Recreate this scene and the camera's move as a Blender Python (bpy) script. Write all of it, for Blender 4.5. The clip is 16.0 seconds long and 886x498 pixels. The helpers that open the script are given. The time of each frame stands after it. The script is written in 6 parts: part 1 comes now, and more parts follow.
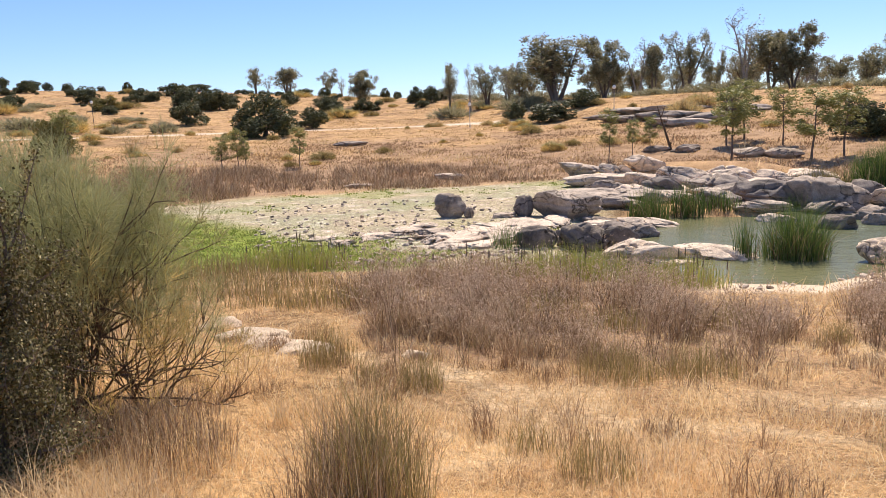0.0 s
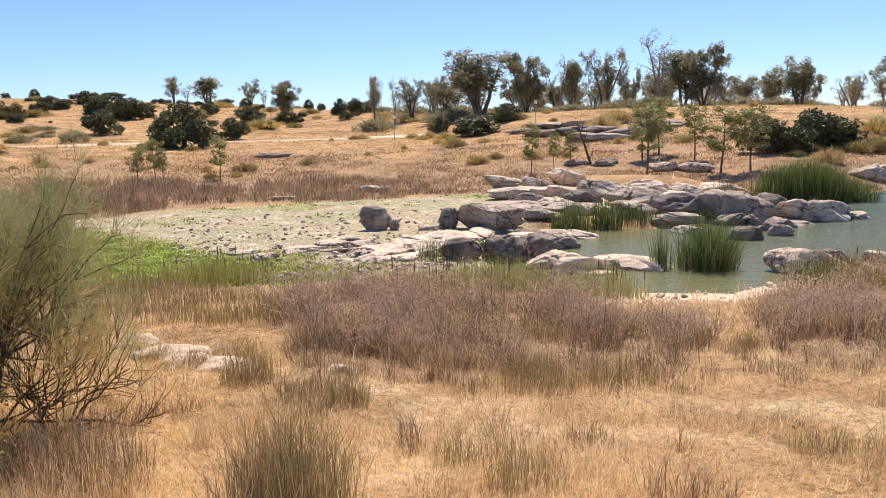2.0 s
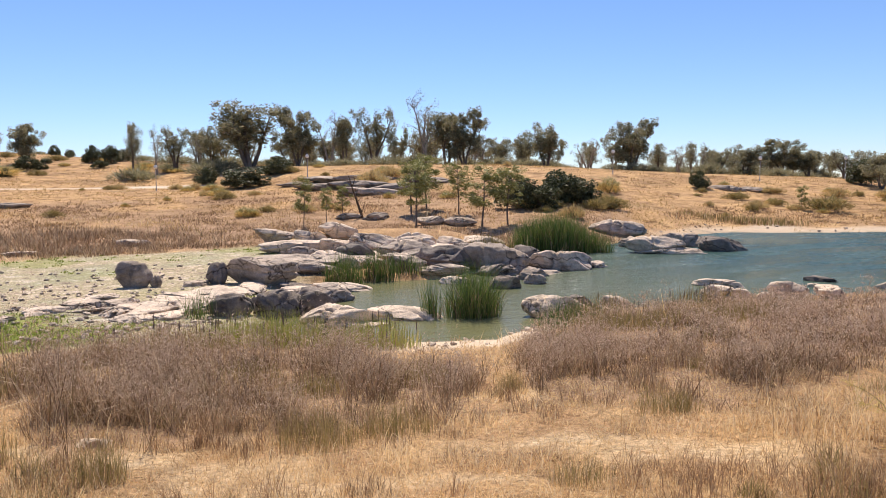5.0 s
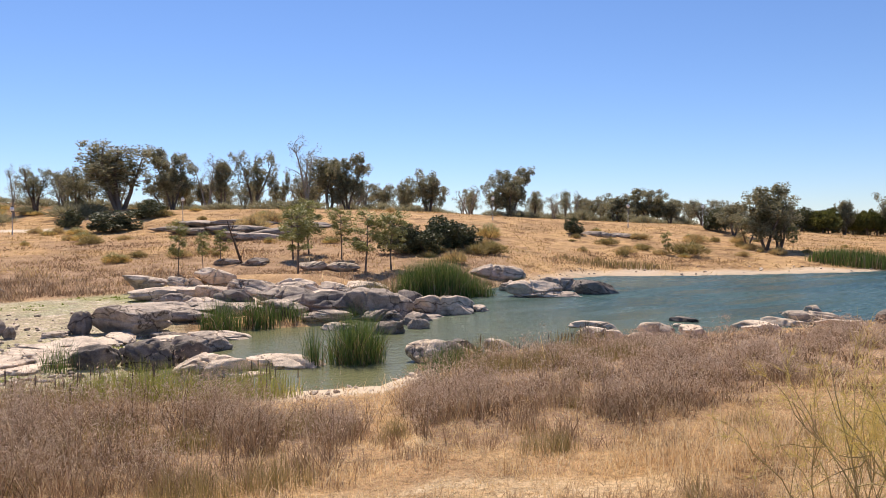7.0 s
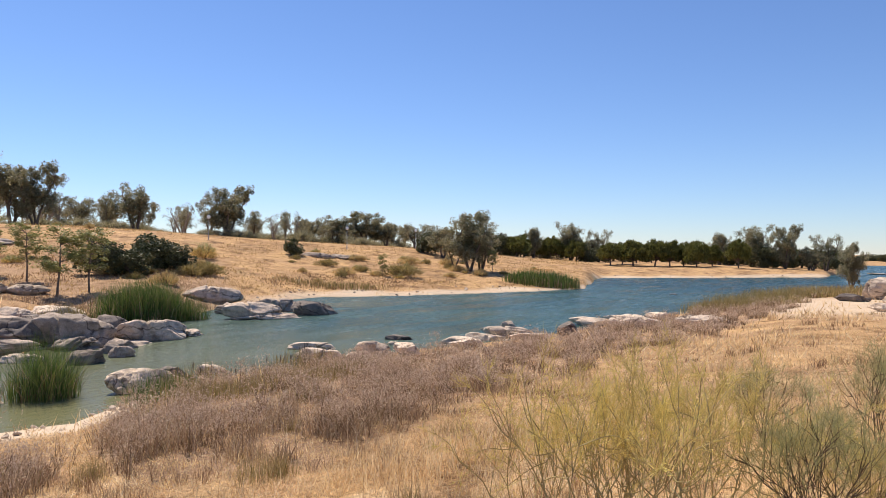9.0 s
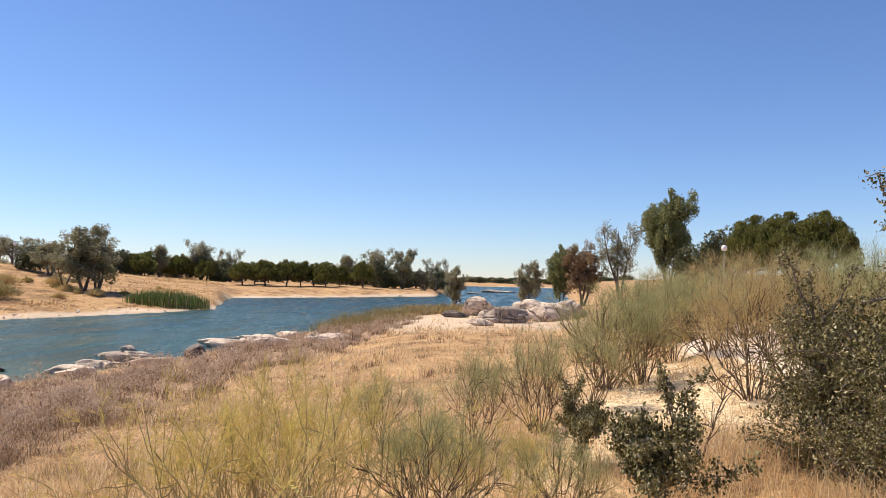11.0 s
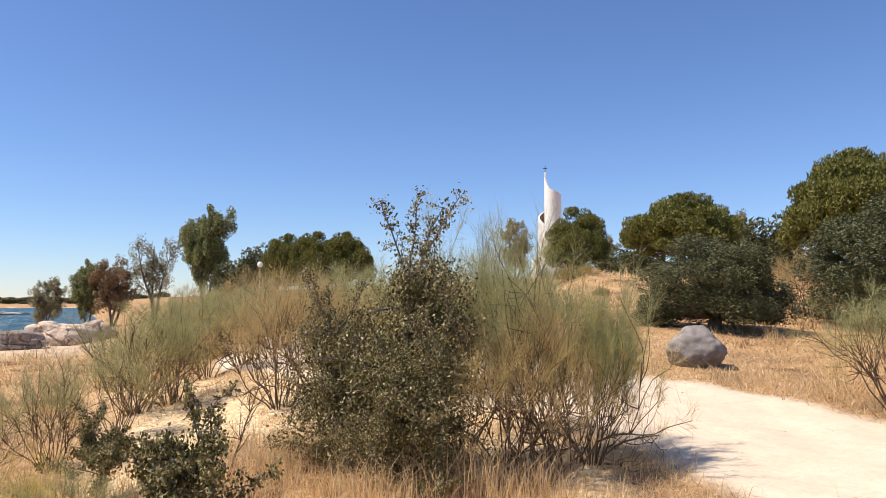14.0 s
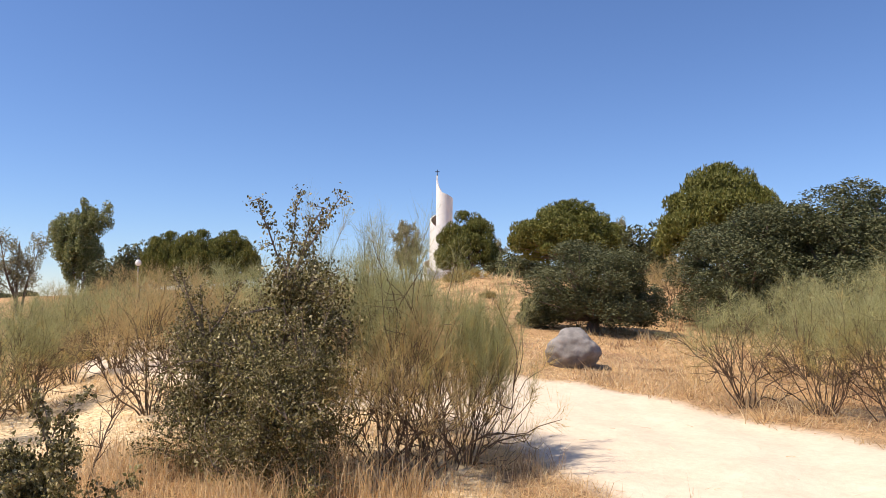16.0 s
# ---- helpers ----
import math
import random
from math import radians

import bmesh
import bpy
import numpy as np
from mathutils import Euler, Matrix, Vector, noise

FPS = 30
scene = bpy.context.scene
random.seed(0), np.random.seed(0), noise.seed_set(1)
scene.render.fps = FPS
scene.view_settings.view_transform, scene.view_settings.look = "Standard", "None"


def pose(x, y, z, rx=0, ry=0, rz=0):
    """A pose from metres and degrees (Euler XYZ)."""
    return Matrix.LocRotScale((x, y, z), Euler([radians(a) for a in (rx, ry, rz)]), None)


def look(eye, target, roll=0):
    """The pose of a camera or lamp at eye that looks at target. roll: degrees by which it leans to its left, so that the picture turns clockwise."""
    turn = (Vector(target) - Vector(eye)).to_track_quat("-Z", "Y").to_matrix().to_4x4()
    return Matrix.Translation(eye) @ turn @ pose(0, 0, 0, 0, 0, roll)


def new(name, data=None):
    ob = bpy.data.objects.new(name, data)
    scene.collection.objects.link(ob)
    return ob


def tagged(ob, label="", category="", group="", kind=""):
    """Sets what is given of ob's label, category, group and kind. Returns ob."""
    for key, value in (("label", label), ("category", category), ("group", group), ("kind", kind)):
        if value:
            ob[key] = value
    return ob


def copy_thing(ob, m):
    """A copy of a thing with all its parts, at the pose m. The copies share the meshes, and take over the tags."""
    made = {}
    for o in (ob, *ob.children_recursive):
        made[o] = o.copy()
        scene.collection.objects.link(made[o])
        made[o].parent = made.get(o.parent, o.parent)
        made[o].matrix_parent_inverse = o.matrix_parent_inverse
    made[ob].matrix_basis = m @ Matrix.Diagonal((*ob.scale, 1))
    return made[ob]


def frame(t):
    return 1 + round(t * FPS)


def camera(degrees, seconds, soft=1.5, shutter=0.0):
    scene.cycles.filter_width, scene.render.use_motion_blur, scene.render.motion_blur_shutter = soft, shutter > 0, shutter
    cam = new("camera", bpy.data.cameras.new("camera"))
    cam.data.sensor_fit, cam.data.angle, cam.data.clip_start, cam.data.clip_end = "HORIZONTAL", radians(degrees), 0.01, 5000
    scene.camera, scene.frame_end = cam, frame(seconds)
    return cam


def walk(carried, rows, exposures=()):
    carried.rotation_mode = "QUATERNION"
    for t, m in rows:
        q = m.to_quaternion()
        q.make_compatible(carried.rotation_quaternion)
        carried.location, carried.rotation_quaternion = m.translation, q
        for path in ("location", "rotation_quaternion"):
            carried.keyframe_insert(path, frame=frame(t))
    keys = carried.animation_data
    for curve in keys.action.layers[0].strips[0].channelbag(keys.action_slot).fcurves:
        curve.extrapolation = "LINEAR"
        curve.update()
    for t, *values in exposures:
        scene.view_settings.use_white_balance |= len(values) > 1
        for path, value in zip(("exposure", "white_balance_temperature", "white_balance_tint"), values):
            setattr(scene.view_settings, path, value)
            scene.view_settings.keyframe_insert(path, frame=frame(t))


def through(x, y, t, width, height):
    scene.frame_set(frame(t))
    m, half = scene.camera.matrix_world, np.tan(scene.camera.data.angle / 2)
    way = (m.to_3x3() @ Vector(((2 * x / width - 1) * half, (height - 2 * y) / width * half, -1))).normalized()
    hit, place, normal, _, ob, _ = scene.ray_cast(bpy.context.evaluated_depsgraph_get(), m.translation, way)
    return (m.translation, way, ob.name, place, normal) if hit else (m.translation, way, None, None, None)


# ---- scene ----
EYE = 4.4
cam = camera(62.97, 16.0, 0.6)
PATH = [
    (0.0, pose(0.000, 0.000, EYE, 80.10, 2.20, -0.00)),
    (0.5, pose(0.000, 0.000, EYE, 80.12, 2.17, -0.85)),
    (1.0, pose(0.000, 0.000, EYE, 80.25, 1.97, -2.06)),
    (1.5, pose(0.000, 0.000, EYE, 80.52, 1.82, -3.72)),
    (2.0, pose(0.000, 0.000, EYE, 80.89, 1.58, -5.88)),
    (2.5, pose(0.000, 0.000, EYE, 81.29, 1.29, -8.57)),
    (3.0, pose(0.000, 0.000, EYE, 81.72, 1.04, -11.55)),
    (3.5, pose(0.000, 0.000, EYE, 82.27, 0.71, -14.74)),
    (4.0, pose(0.000, 0.000, EYE, 83.01, 0.51, -18.06)),
    (6.5, pose(0.000, 0.000, EYE, 87.51, 0.28, -30.37)),
    (7.0, pose(0.000, 0.000, EYE, 88.32, 0.13, -32.86)),
    (7.5, pose(0.000, 0.000, EYE, 88.98, -0.06, -36.72)),
    (8.0, pose(0.000, 0.000, EYE, 89.44, -0.32, -41.92)),
    (8.5, pose(0.000, 0.000, EYE, 89.76, -0.51, -48.06)),
    (9.0, pose(0.000, 0.000, EYE, 90.09, -0.65, -54.77)),
    (11.5, pose(0.000, 0.000, EYE, 92.83, -1.43, -90.47)),
    (12.0, pose(0.000, 0.000, EYE, 93.47, -1.35, -97.47)),
    (12.5, pose(0.000, 0.000, EYE, 93.93, -1.02, -103.92)),
    (13.0, pose(-0.013, -0.027, EYE, 94.10, -0.70, -109.67)),
    (13.5, pose(-0.020, -0.041, EYE, 94.07, -0.44, -114.58)),
    (14.0, pose(-0.031, -0.063, EYE, 93.94, -0.19, -118.65)),
    (14.5, pose(-0.053, -0.108, EYE, 93.82, -0.23, -122.03)),
    (15.0, pose(-0.073, -0.149, EYE, 93.80, -0.29, -124.49)),
    (15.5, pose(-0.081, -0.167, EYE, 93.91, -0.43, -126.16)),
    (16.0, pose(-0.084, -0.171, EYE, 94.14, -0.60, -127.22)),
]
walk(cam, PATH, [(0.0, 0.02), (4.0, -0.06), (7.0, -0.17), (9.0, -0.15), (12.0, -0.06), (16.0, -0.02)])

# ---- daylight: a high summer sun ahead of the first view, and a clear sky ----
SUN_AZ, SUN_EL = 16.0, 57.0
world = bpy.data.worlds.new("clear_sky")
scene.world = world
world.use_nodes = True
sky = world.node_tree.nodes.new("ShaderNodeTexSky")
sky.sky_type, sky.sun_disc = "NISHITA", False
sky.sun_elevation, sky.sun_rotation = radians(SUN_EL), radians(SUN_AZ)
sky.altitude, sky.air_density, sky.dust_density, sky.ozone_density = 200, 1.0, 0.0, 5.0
back = world.node_tree.nodes["Background"]
back.inputs["Strength"].default_value = 0.128
clear = world.node_tree.nodes.new("ShaderNodeMix")
clear.data_type, clear.blend_type = "RGBA", "MULTIPLY"
clear.inputs["Factor"].default_value, clear.inputs["B"].default_value = 1.0, (0.90, 0.955, 1.15, 1)
world.node_tree.links.new(sky.outputs["Color"], clear.inputs["A"])
world.node_tree.links.new(clear.outputs["Result"], back.inputs["Color"])
sun = new("sun", bpy.data.lights.new("sun", "SUN"))
sun.data.energy, sun.data.angle, sun.data.color = 6.6, radians(0.5), (1.0, 0.88, 0.735)
toward = Vector((math.sin(radians(SUN_AZ)) * math.cos(radians(SUN_EL)), math.cos(radians(SUN_AZ)) * math.cos(radians(SUN_EL)), math.sin(radians(SUN_EL))))
sun.matrix_basis = look(toward * 300, (0, 0, 0))

# ---- materials ----
def material(name, rough=0.8, spec=0.3):
    m = bpy.data.materials.new(name)
    m.use_nodes = True
    b = m.node_tree.nodes["Principled BSDF"]
    b.inputs["Roughness"].default_value = rough
    b.inputs["Specular IOR Level"].default_value = spec
    return m, m.node_tree, b


def node(nt, kind, **values):
    n = nt.nodes.new(kind)
    for k, v in values.items():
        n.inputs[k.replace("_", " ")].default_value = v
    return n


def noise_of(nt, scale, detail=4.0, rough=0.55, stretch=None, site=False):
    """Noise in metres; site: by the place in the world instead of on the thing."""
    n = node(nt, "ShaderNodeTexNoise", Scale=scale, Detail=detail, Roughness=rough)
    c = nt.nodes.new("ShaderNodeTexCoord")
    if site:
        g = nt.nodes.new("ShaderNodeNewGeometry")
        mp = nt.nodes.new("ShaderNodeMapping")
        mp.inputs["Scale"].default_value = stretch or (1, 1, 1)
        nt.links.new(g.outputs["Position"], mp.inputs["Vector"])
        nt.links.new(mp.outputs["Vector"], n.inputs["Vector"])
    elif stretch:
        mp = nt.nodes.new("ShaderNodeMapping")
        mp.inputs["Scale"].default_value = stretch
        nt.links.new(c.outputs["Object"], mp.inputs["Vector"])
        nt.links.new(mp.outputs["Vector"], n.inputs["Vector"])
    else:
        nt.links.new(c.outputs["Object"], n.inputs["Vector"])
    return n.outputs["Fac"]


def ramp(nt, fac, stops):
    r = nt.nodes.new("ShaderNodeValToRGB")
    e = r.color_ramp.elements
    while len(e) < len(stops):
        e.new(0.5)
    for el, (p, c) in zip(e, stops):
        el.position, el.color = p, (*c, 1)
    nt.links.new(fac, r.inputs["Fac"])
    return r.outputs["Color"]


def mix(nt, fac, a, b, blend="MIX"):
    m = nt.nodes.new("ShaderNodeMix")
    m.data_type, m.blend_type = "RGBA", blend
    for sock, v in ((m.inputs["Factor"], fac), (m.inputs["A"], a), (m.inputs["B"], b)):
        if isinstance(v, (int, float)):
            sock.default_value = v
        elif isinstance(v, tuple):
            sock.default_value = (*v, 1)
        else:
            nt.links.new(v, sock)
    return m.outputs["Result"]


def bump(nt, b, fac, strength, distance):
    n = node(nt, "ShaderNodeBump", Strength=strength, Distance=distance)
    nt.links.new(fac, n.inputs["Height"])
    nt.links.new(n.outputs["Normal"], b.inputs["Normal"])


def attribute(nt, name):
    a = nt.nodes.new("ShaderNodeAttribute")
    a.attribute_name = name
    return a.outputs["Fac"]


def math_of(nt, op, a, b):
    m = nt.nodes.new("ShaderNodeMath")
    m.operation, m.use_clamp = op, True
    for s, v in zip(m.inputs, (a, b)):
        if isinstance(v, (int, float)):
            s.default_value = v
        else:
            nt.links.new(v, s)
    return m.outputs["Value"]


def leafy(name, colours, rough=0.6, spec=0.25, through=0.25, patch=0.0, other=None, dry_below=0.0, depth=0.2):
    """Leaves, blades and twigs: each island takes its own shade; some light comes through."""
    m, nt, b = material(name, rough, spec)
    geo = nt.nodes.new("ShaderNodeNewGeometry")
    n = len(colours)
    col = ramp(nt, geo.outputs["Random Per Island"], [(i / max(n - 1, 1), c) for i, c in enumerate(colours)])
    if other:
        age = noise_of(nt, 4.5, 3)
        if dry_below:
            # the older inner twigs low on the bush are dry, the year's growth on top is green
            place = nt.nodes.new("ShaderNodeSeparateXYZ")
            nt.links.new(nt.nodes.new("ShaderNodeTexCoord").outputs["Object"], place.inputs[0])
            old = nt.nodes.new("ShaderNodeMapRange")
            old.inputs["From Min"].default_value, old.inputs["From Max"].default_value = dry_below + 0.2, dry_below - 0.2
            old.inputs["To Min"].default_value, old.inputs["To Max"].default_value = -0.16, 0.16
            old.clamp = True
            nt.links.new(place.outputs["Z"], old.inputs["Value"])
            age = math_of(nt, "ADD", age, old.outputs["Result"])
        blotch = ramp(nt, age, [(0.44, (0, 0, 0)), (0.58, (1, 1, 1))])
        col = mix(nt, blotch, col, ramp(nt, geo.outputs["Random Per Island"], [(i / (len(other) - 1), c) for i, c in enumerate(other)]))
    if patch:
        dim = ramp(nt, noise_of(nt, patch, 2), [(0.3, (1 - depth, 0.95 - depth, 0.92 - depth)), (0.7, (1.15, 1.13, 1.10))])
        col = mix(nt, 1.0, col, dim, "MULTIPLY")
    nt.links.new(col, b.inputs["Base Color"])
    if through:
        t = nt.nodes.new("ShaderNodeBsdfTranslucent")
        nt.links.new(col, t.inputs["Color"])
        s = nt.nodes.new("ShaderNodeMixShader")
        s.inputs[0].default_value = through
        nt.links.new(b.outputs[0], s.inputs[1])
        nt.links.new(t.outputs[0], s.inputs[2])
        nt.links.new(s.outputs[0], nt.nodes["Material Output"].inputs["Surface"])
    return m


def ground_material():
    m, nt, b = material("dry_earth", 0.95, 0.1)
    big, mid, fine = noise_of(nt, 0.12, 5), noise_of(nt, 0.9, 6, 0.65), noise_of(nt, 14, 6, 0.7)
    straw = ramp(nt, mid, [(0.25, (0.26, 0.15, 0.08)), (0.45, (0.47, 0.28, 0.14)), (0.6, (0.59, 0.38, 0.195)), (0.75, (0.76, 0.56, 0.32))])
    tone = ramp(nt, big, [(0.32, (0.21, 0.145, 0.085)), (0.43, (0.37, 0.24, 0.13)), (0.52, (0.54, 0.36, 0.175)), (0.60, (0.42, 0.275, 0.16)), (0.70, (0.30, 0.235, 0.125))])
    spots = ramp(nt, noise_of(nt, 0.45, 7, 0.75), [(0.36, (0.42, 0.37, 0.33)), (0.47, (0.96, 0.95, 0.94)), (0.60, (1.06, 1.05, 1.03)), (0.70, (1.35, 1.31, 1.22))])
    col = mix(nt, 1.0, mix(nt, 0.55, straw, tone), spots, "MULTIPLY")
    sand = ramp(nt, noise_of(nt, 3, 6, 0.7), [(0.3, (0.60, 0.49, 0.37)), (0.7, (0.70, 0.59, 0.455))])
    mud = ramp(nt, noise_of(nt, 1.3, 9, 0.85), [(0.36, (0.15, 0.12, 0.09)), (0.44, (0.48, 0.42, 0.345)), (0.50, (0.36, 0.345, 0.20)), (0.57, (0.60, 0.545, 0.47)), (0.70, (0.74, 0.67, 0.58))])
    pink = ramp(nt, noise_of(nt, 0.22, 5, 0.6), [(0.42, (0.92, 0.92, 0.84)), (0.56, (1.10, 0.99, 0.93))])
    mud = mix(nt, 1.0, mud, pink, "MULTIPLY")
    mud = mix(nt, 1.0, mud, ramp(nt, noise_of(nt, 7, 6, 0.8), [(0.36, (0.45, 0.42, 0.40)), (0.5, (1.0, 1.0, 1.0)), (0.66, (1.35, 1.33, 1.3))]), "MULTIPLY")
    green = ramp(nt, noise_of(nt, 1.6, 7, 0.7), [(0.3, (0.10, 0.14, 0.025)), (0.5, (0.24, 0.29, 0.05)), (0.7, (0.38, 0.37, 0.11))])
    wetland = ramp(nt, noise_of(nt, 0.8, 5), [(0.35, (0.27, 0.17, 0.10)), (0.65, (0.48, 0.32, 0.20))])
    bed = ramp(nt, noise_of(nt, 0.7, 5), [(0.35, (0.10, 0.11, 0.06)), (0.65, (0.17, 0.17, 0.10))])
    pale = ramp(nt, noise_of(nt, 5, 6, 0.7), [(0.3, (0.70, 0.51, 0.29)), (0.5, (0.86, 0.67, 0.42)), (0.7, (0.92, 0.77, 0.53))])
    for name, c in (("bleached", pale), ("brown", wetland), ("mud", mud), ("green", green), ("sand", sand), ("bed", bed)):
        edge = math_of(nt, "ADD", attribute(nt, name), math_of(nt, "MULTIPLY", math_of(nt, "SUBTRACT", noise_of(nt, 2.5, 6, 0.7), 0.5), 0.6))
        edge = math_of(nt, "MULTIPLY", edge, math_of(nt, "MULTIPLY", attribute(nt, name), 3.0))
        col = mix(nt, edge, col, c)
    grain = ramp(nt, fine, [(0.34, (0.52, 0.49, 0.46)), (0.5, (1.0, 1.0, 1.0)), (0.66, (1.34, 1.33, 1.32))])
    smooth_sand = math_of(nt, "SUBTRACT", 1.0, math_of(nt, "MULTIPLY", attribute(nt, "sand"), 0.85))
    col = mix(nt, smooth_sand, col, mix(nt, 1.0, col, grain, "MULTIPLY"))
    nt.links.new(col, b.inputs["Base Color"])
    bump(nt, b, math_of(nt, "MULTIPLY", fine, smooth_sand), 0.9, 0.07)
    return m


def granite_material(name, light, dark, warm):
    m, nt, b = material(name, 0.85, 0.2)
    col = ramp(nt, noise_of(nt, 0.7, 7, 0.65, None, True), [(0.33, dark), (0.5, light), (0.7, warm)])
    streak = ramp(nt, noise_of(nt, 1.1, 7, 0.7, (1.0, 1.0, 3.2), True), [(0.34, (0.50, 0.46, 0.43)), (0.47, (0.95, 0.93, 0.9)), (0.65, (1.12, 1.1, 1.06))])
    col = mix(nt, 0.75, col, mix(nt, 1.0, col, streak, "MULTIPLY"))
    lichen = ramp(nt, noise_of(nt, 3.5, 8, 0.75, None, True), [(0.52, (1, 1, 1)), (0.64, (0.48, 0.47, 0.44))])
    col = mix(nt, 0.6, col, mix(nt, 1.0, col, lichen, "MULTIPLY"))
    speck = ramp(nt, noise_of(nt, 30, 4, 0.7, None, True), [(0.35, (0.72, 0.71, 0.70)), (0.65, (1.15, 1.14, 1.13))])
    col = mix(nt, 1.0, col, speck, "MULTIPLY")
    # hairline cracks of the weathering stone
    crack = node(nt, "ShaderNodeTexVoronoi", Scale=0.5)
    crack.feature = "DISTANCE_TO_EDGE"
    g = nt.nodes.new("ShaderNodeNewGeometry")
    bend = nt.nodes.new("ShaderNodeVectorMath")
    bend.operation = "MULTIPLY_ADD"
    bend.inputs[1].default_value = (0.9, 0.9, 0.9)
    wob = node(nt, "ShaderNodeTexNoise", Scale=1.6, Detail=5)
    nt.links.new(g.outputs["Position"], wob.inputs["Vector"])
    nt.links.new(wob.outputs["Color"], bend.inputs[0])
    mp = nt.nodes.new("ShaderNodeMapping")
    mp.inputs["Scale"].default_value = (0.5, 0.5, 1.0)
    nt.links.new(g.outputs["Position"], mp.inputs["Vector"])
    nt.links.new(mp.outputs["Vector"], bend.inputs[2])
    nt.links.new(bend.outputs["Vector"], crack.inputs["Vector"])
    line = ramp(nt, crack.outputs["Distance"], [(0.0, (0.16, 0.14, 0.13)), (0.018, (1, 1, 1))])
    col = mix(nt, 0.9, col, mix(nt, 1.0, col, line, "MULTIPLY"))
    info = nt.nodes.new("ShaderNodeObjectInfo")
    col = mix(nt, 1.0, col, ramp(nt, info.outputs["Random"], [(0, (0.80, 0.78, 0.77)), (1, (1.12, 1.09, 1.05))]), "MULTIPLY")
    nt.links.new(col, b.inputs["Base Color"])
    rough = node(nt, "ShaderNodeBump", Strength=0.9, Distance=0.09)
    nt.links.new(noise_of(nt, 4.5, 9, 0.7, None, True), rough.inputs["Height"])
    cut = node(nt, "ShaderNodeBump", Strength=0.5, Distance=0.05)
    nt.links.new(line, cut.inputs["Height"])
    nt.links.new(rough.outputs["Normal"], cut.inputs["Normal"])
    nt.links.new(cut.outputs["Normal"], b.inputs["Normal"])
    return m


def plain(name, colour, rough=0.6, spec=0.4, vary=0.25, scale=6.0, metal=0.0):
    m, nt, b = material(name, rough, spec)
    lo, hi = tuple(c * (1 - vary) for c in colour), tuple(min(1, c * (1 + vary)) for c in colour)
    nt.links.new(ramp(nt, noise_of(nt, scale, 6, 0.65), [(0.3, lo), (0.7, hi)]), b.inputs["Base Color"])
    b.inputs["Metallic"].default_value = metal
    bump(nt, b, noise_of(nt, scale * 4, 5), 0.25, 0.02)
    return m


def water_material():
    m, nt, b = material("lake_water", 0.06, 0.5)
    place = nt.nodes.new("ShaderNodeSeparateXYZ")
    nt.links.new(nt.nodes.new("ShaderNodeTexCoord").outputs["Object"], place.inputs[0])
    open_water = nt.nodes.new("ShaderNodeMapRange")
    open_water.inputs["From Min"].default_value, open_water.inputs["From Max"].default_value = 11.0, 34.0
    nt.links.new(place.outputs["X"], open_water.inputs["Value"])
    wide = open_water.outputs["Result"]
    # murky and shallow in the pool, deeper blue-green outside
    offshore = nt.nodes.new("ShaderNodeMapRange")
    offshore.inputs["From Min"].default_value, offshore.inputs["From Max"].default_value = 35.0, 105.0
    nt.links.new(place.outputs["X"], offshore.inputs["Value"])
    teal = ramp(nt, noise_of(nt, 0.08, 4), [(0.35, (0.045, 0.105, 0.105)), (0.65, (0.085, 0.155, 0.135))])
    # darker offshore: the reflected high sky is put into this base blue
    blue = ramp(nt, noise_of(nt, 0.05, 3), [(0.35, (0.022, 0.068, 0.085)), (0.65, (0.035, 0.09, 0.105))])
    deep = mix(nt, offshore.outputs["Result"], teal, blue)
    nt.links.new(mix(nt, wide, (0.17, 0.17, 0.085), deep), b.inputs["Base Color"])
    b.inputs["IOR"].default_value = 1.2
    # wind lanes: ruffled and smoother stretches side by side
    lane = ramp(nt, noise_of(nt, 0.5, 6, 0.7, (0.16, 0.75, 1.0), True), [(0.40, (0.13, 0.13, 0.13)), (0.60, (0.36, 0.36, 0.36))])
    nt.links.new(mix(nt, wide, (0.08, 0.08, 0.08), lane), b.inputs["Roughness"])
    # the open lake is ruffled by wind, the pool lies still
    ripple = math_of(nt, "MULTIPLY", noise_of(nt, 1.1, 6, 0.65, (1.0, 2.2, 1.0)), math_of(nt, "ADD", math_of(nt, "MULTIPLY", wide, 0.9), 0.08))
    bump(nt, b, ripple, 1.0, 0.5)
    return m


GROUND = ground_material()
WATER = water_material()
GRANITE = granite_material("pale_granite", (0.80, 0.68, 0.56), (0.40, 0.335, 0.285), (0.86, 0.70, 0.57))
# darker copy of the pale granite; front-face shade is partly in its colour
DIM_GRANITE = granite_material("dim_granite", (0.50, 0.43, 0.37), (0.24, 0.205, 0.18), (0.66, 0.55, 0.455))
TRACK_STONE = plain("track_granite", (0.25, 0.23, 0.215), 0.9, 0.15, 0.45, 3.5)
PALE_SLAB = granite_material("bleached_granite", (0.70, 0.58, 0.45), (0.58, 0.46, 0.35), (0.76, 0.62, 0.47))
# grey boulders; some of the shade on their fronts is in this darkness
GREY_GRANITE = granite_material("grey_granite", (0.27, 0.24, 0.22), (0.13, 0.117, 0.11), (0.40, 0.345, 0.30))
BARK = plain("grey_brown_bark", (0.19, 0.15, 0.12), 0.9, 0.1, 0.45, 4)
PALE_BARK = plain("pale_bark", (0.36, 0.31, 0.26), 0.85, 0.15, 0.4, 3)
TWIG = plain("dry_twig", (0.13, 0.09, 0.06), 0.9, 0.1, 0.4, 10)
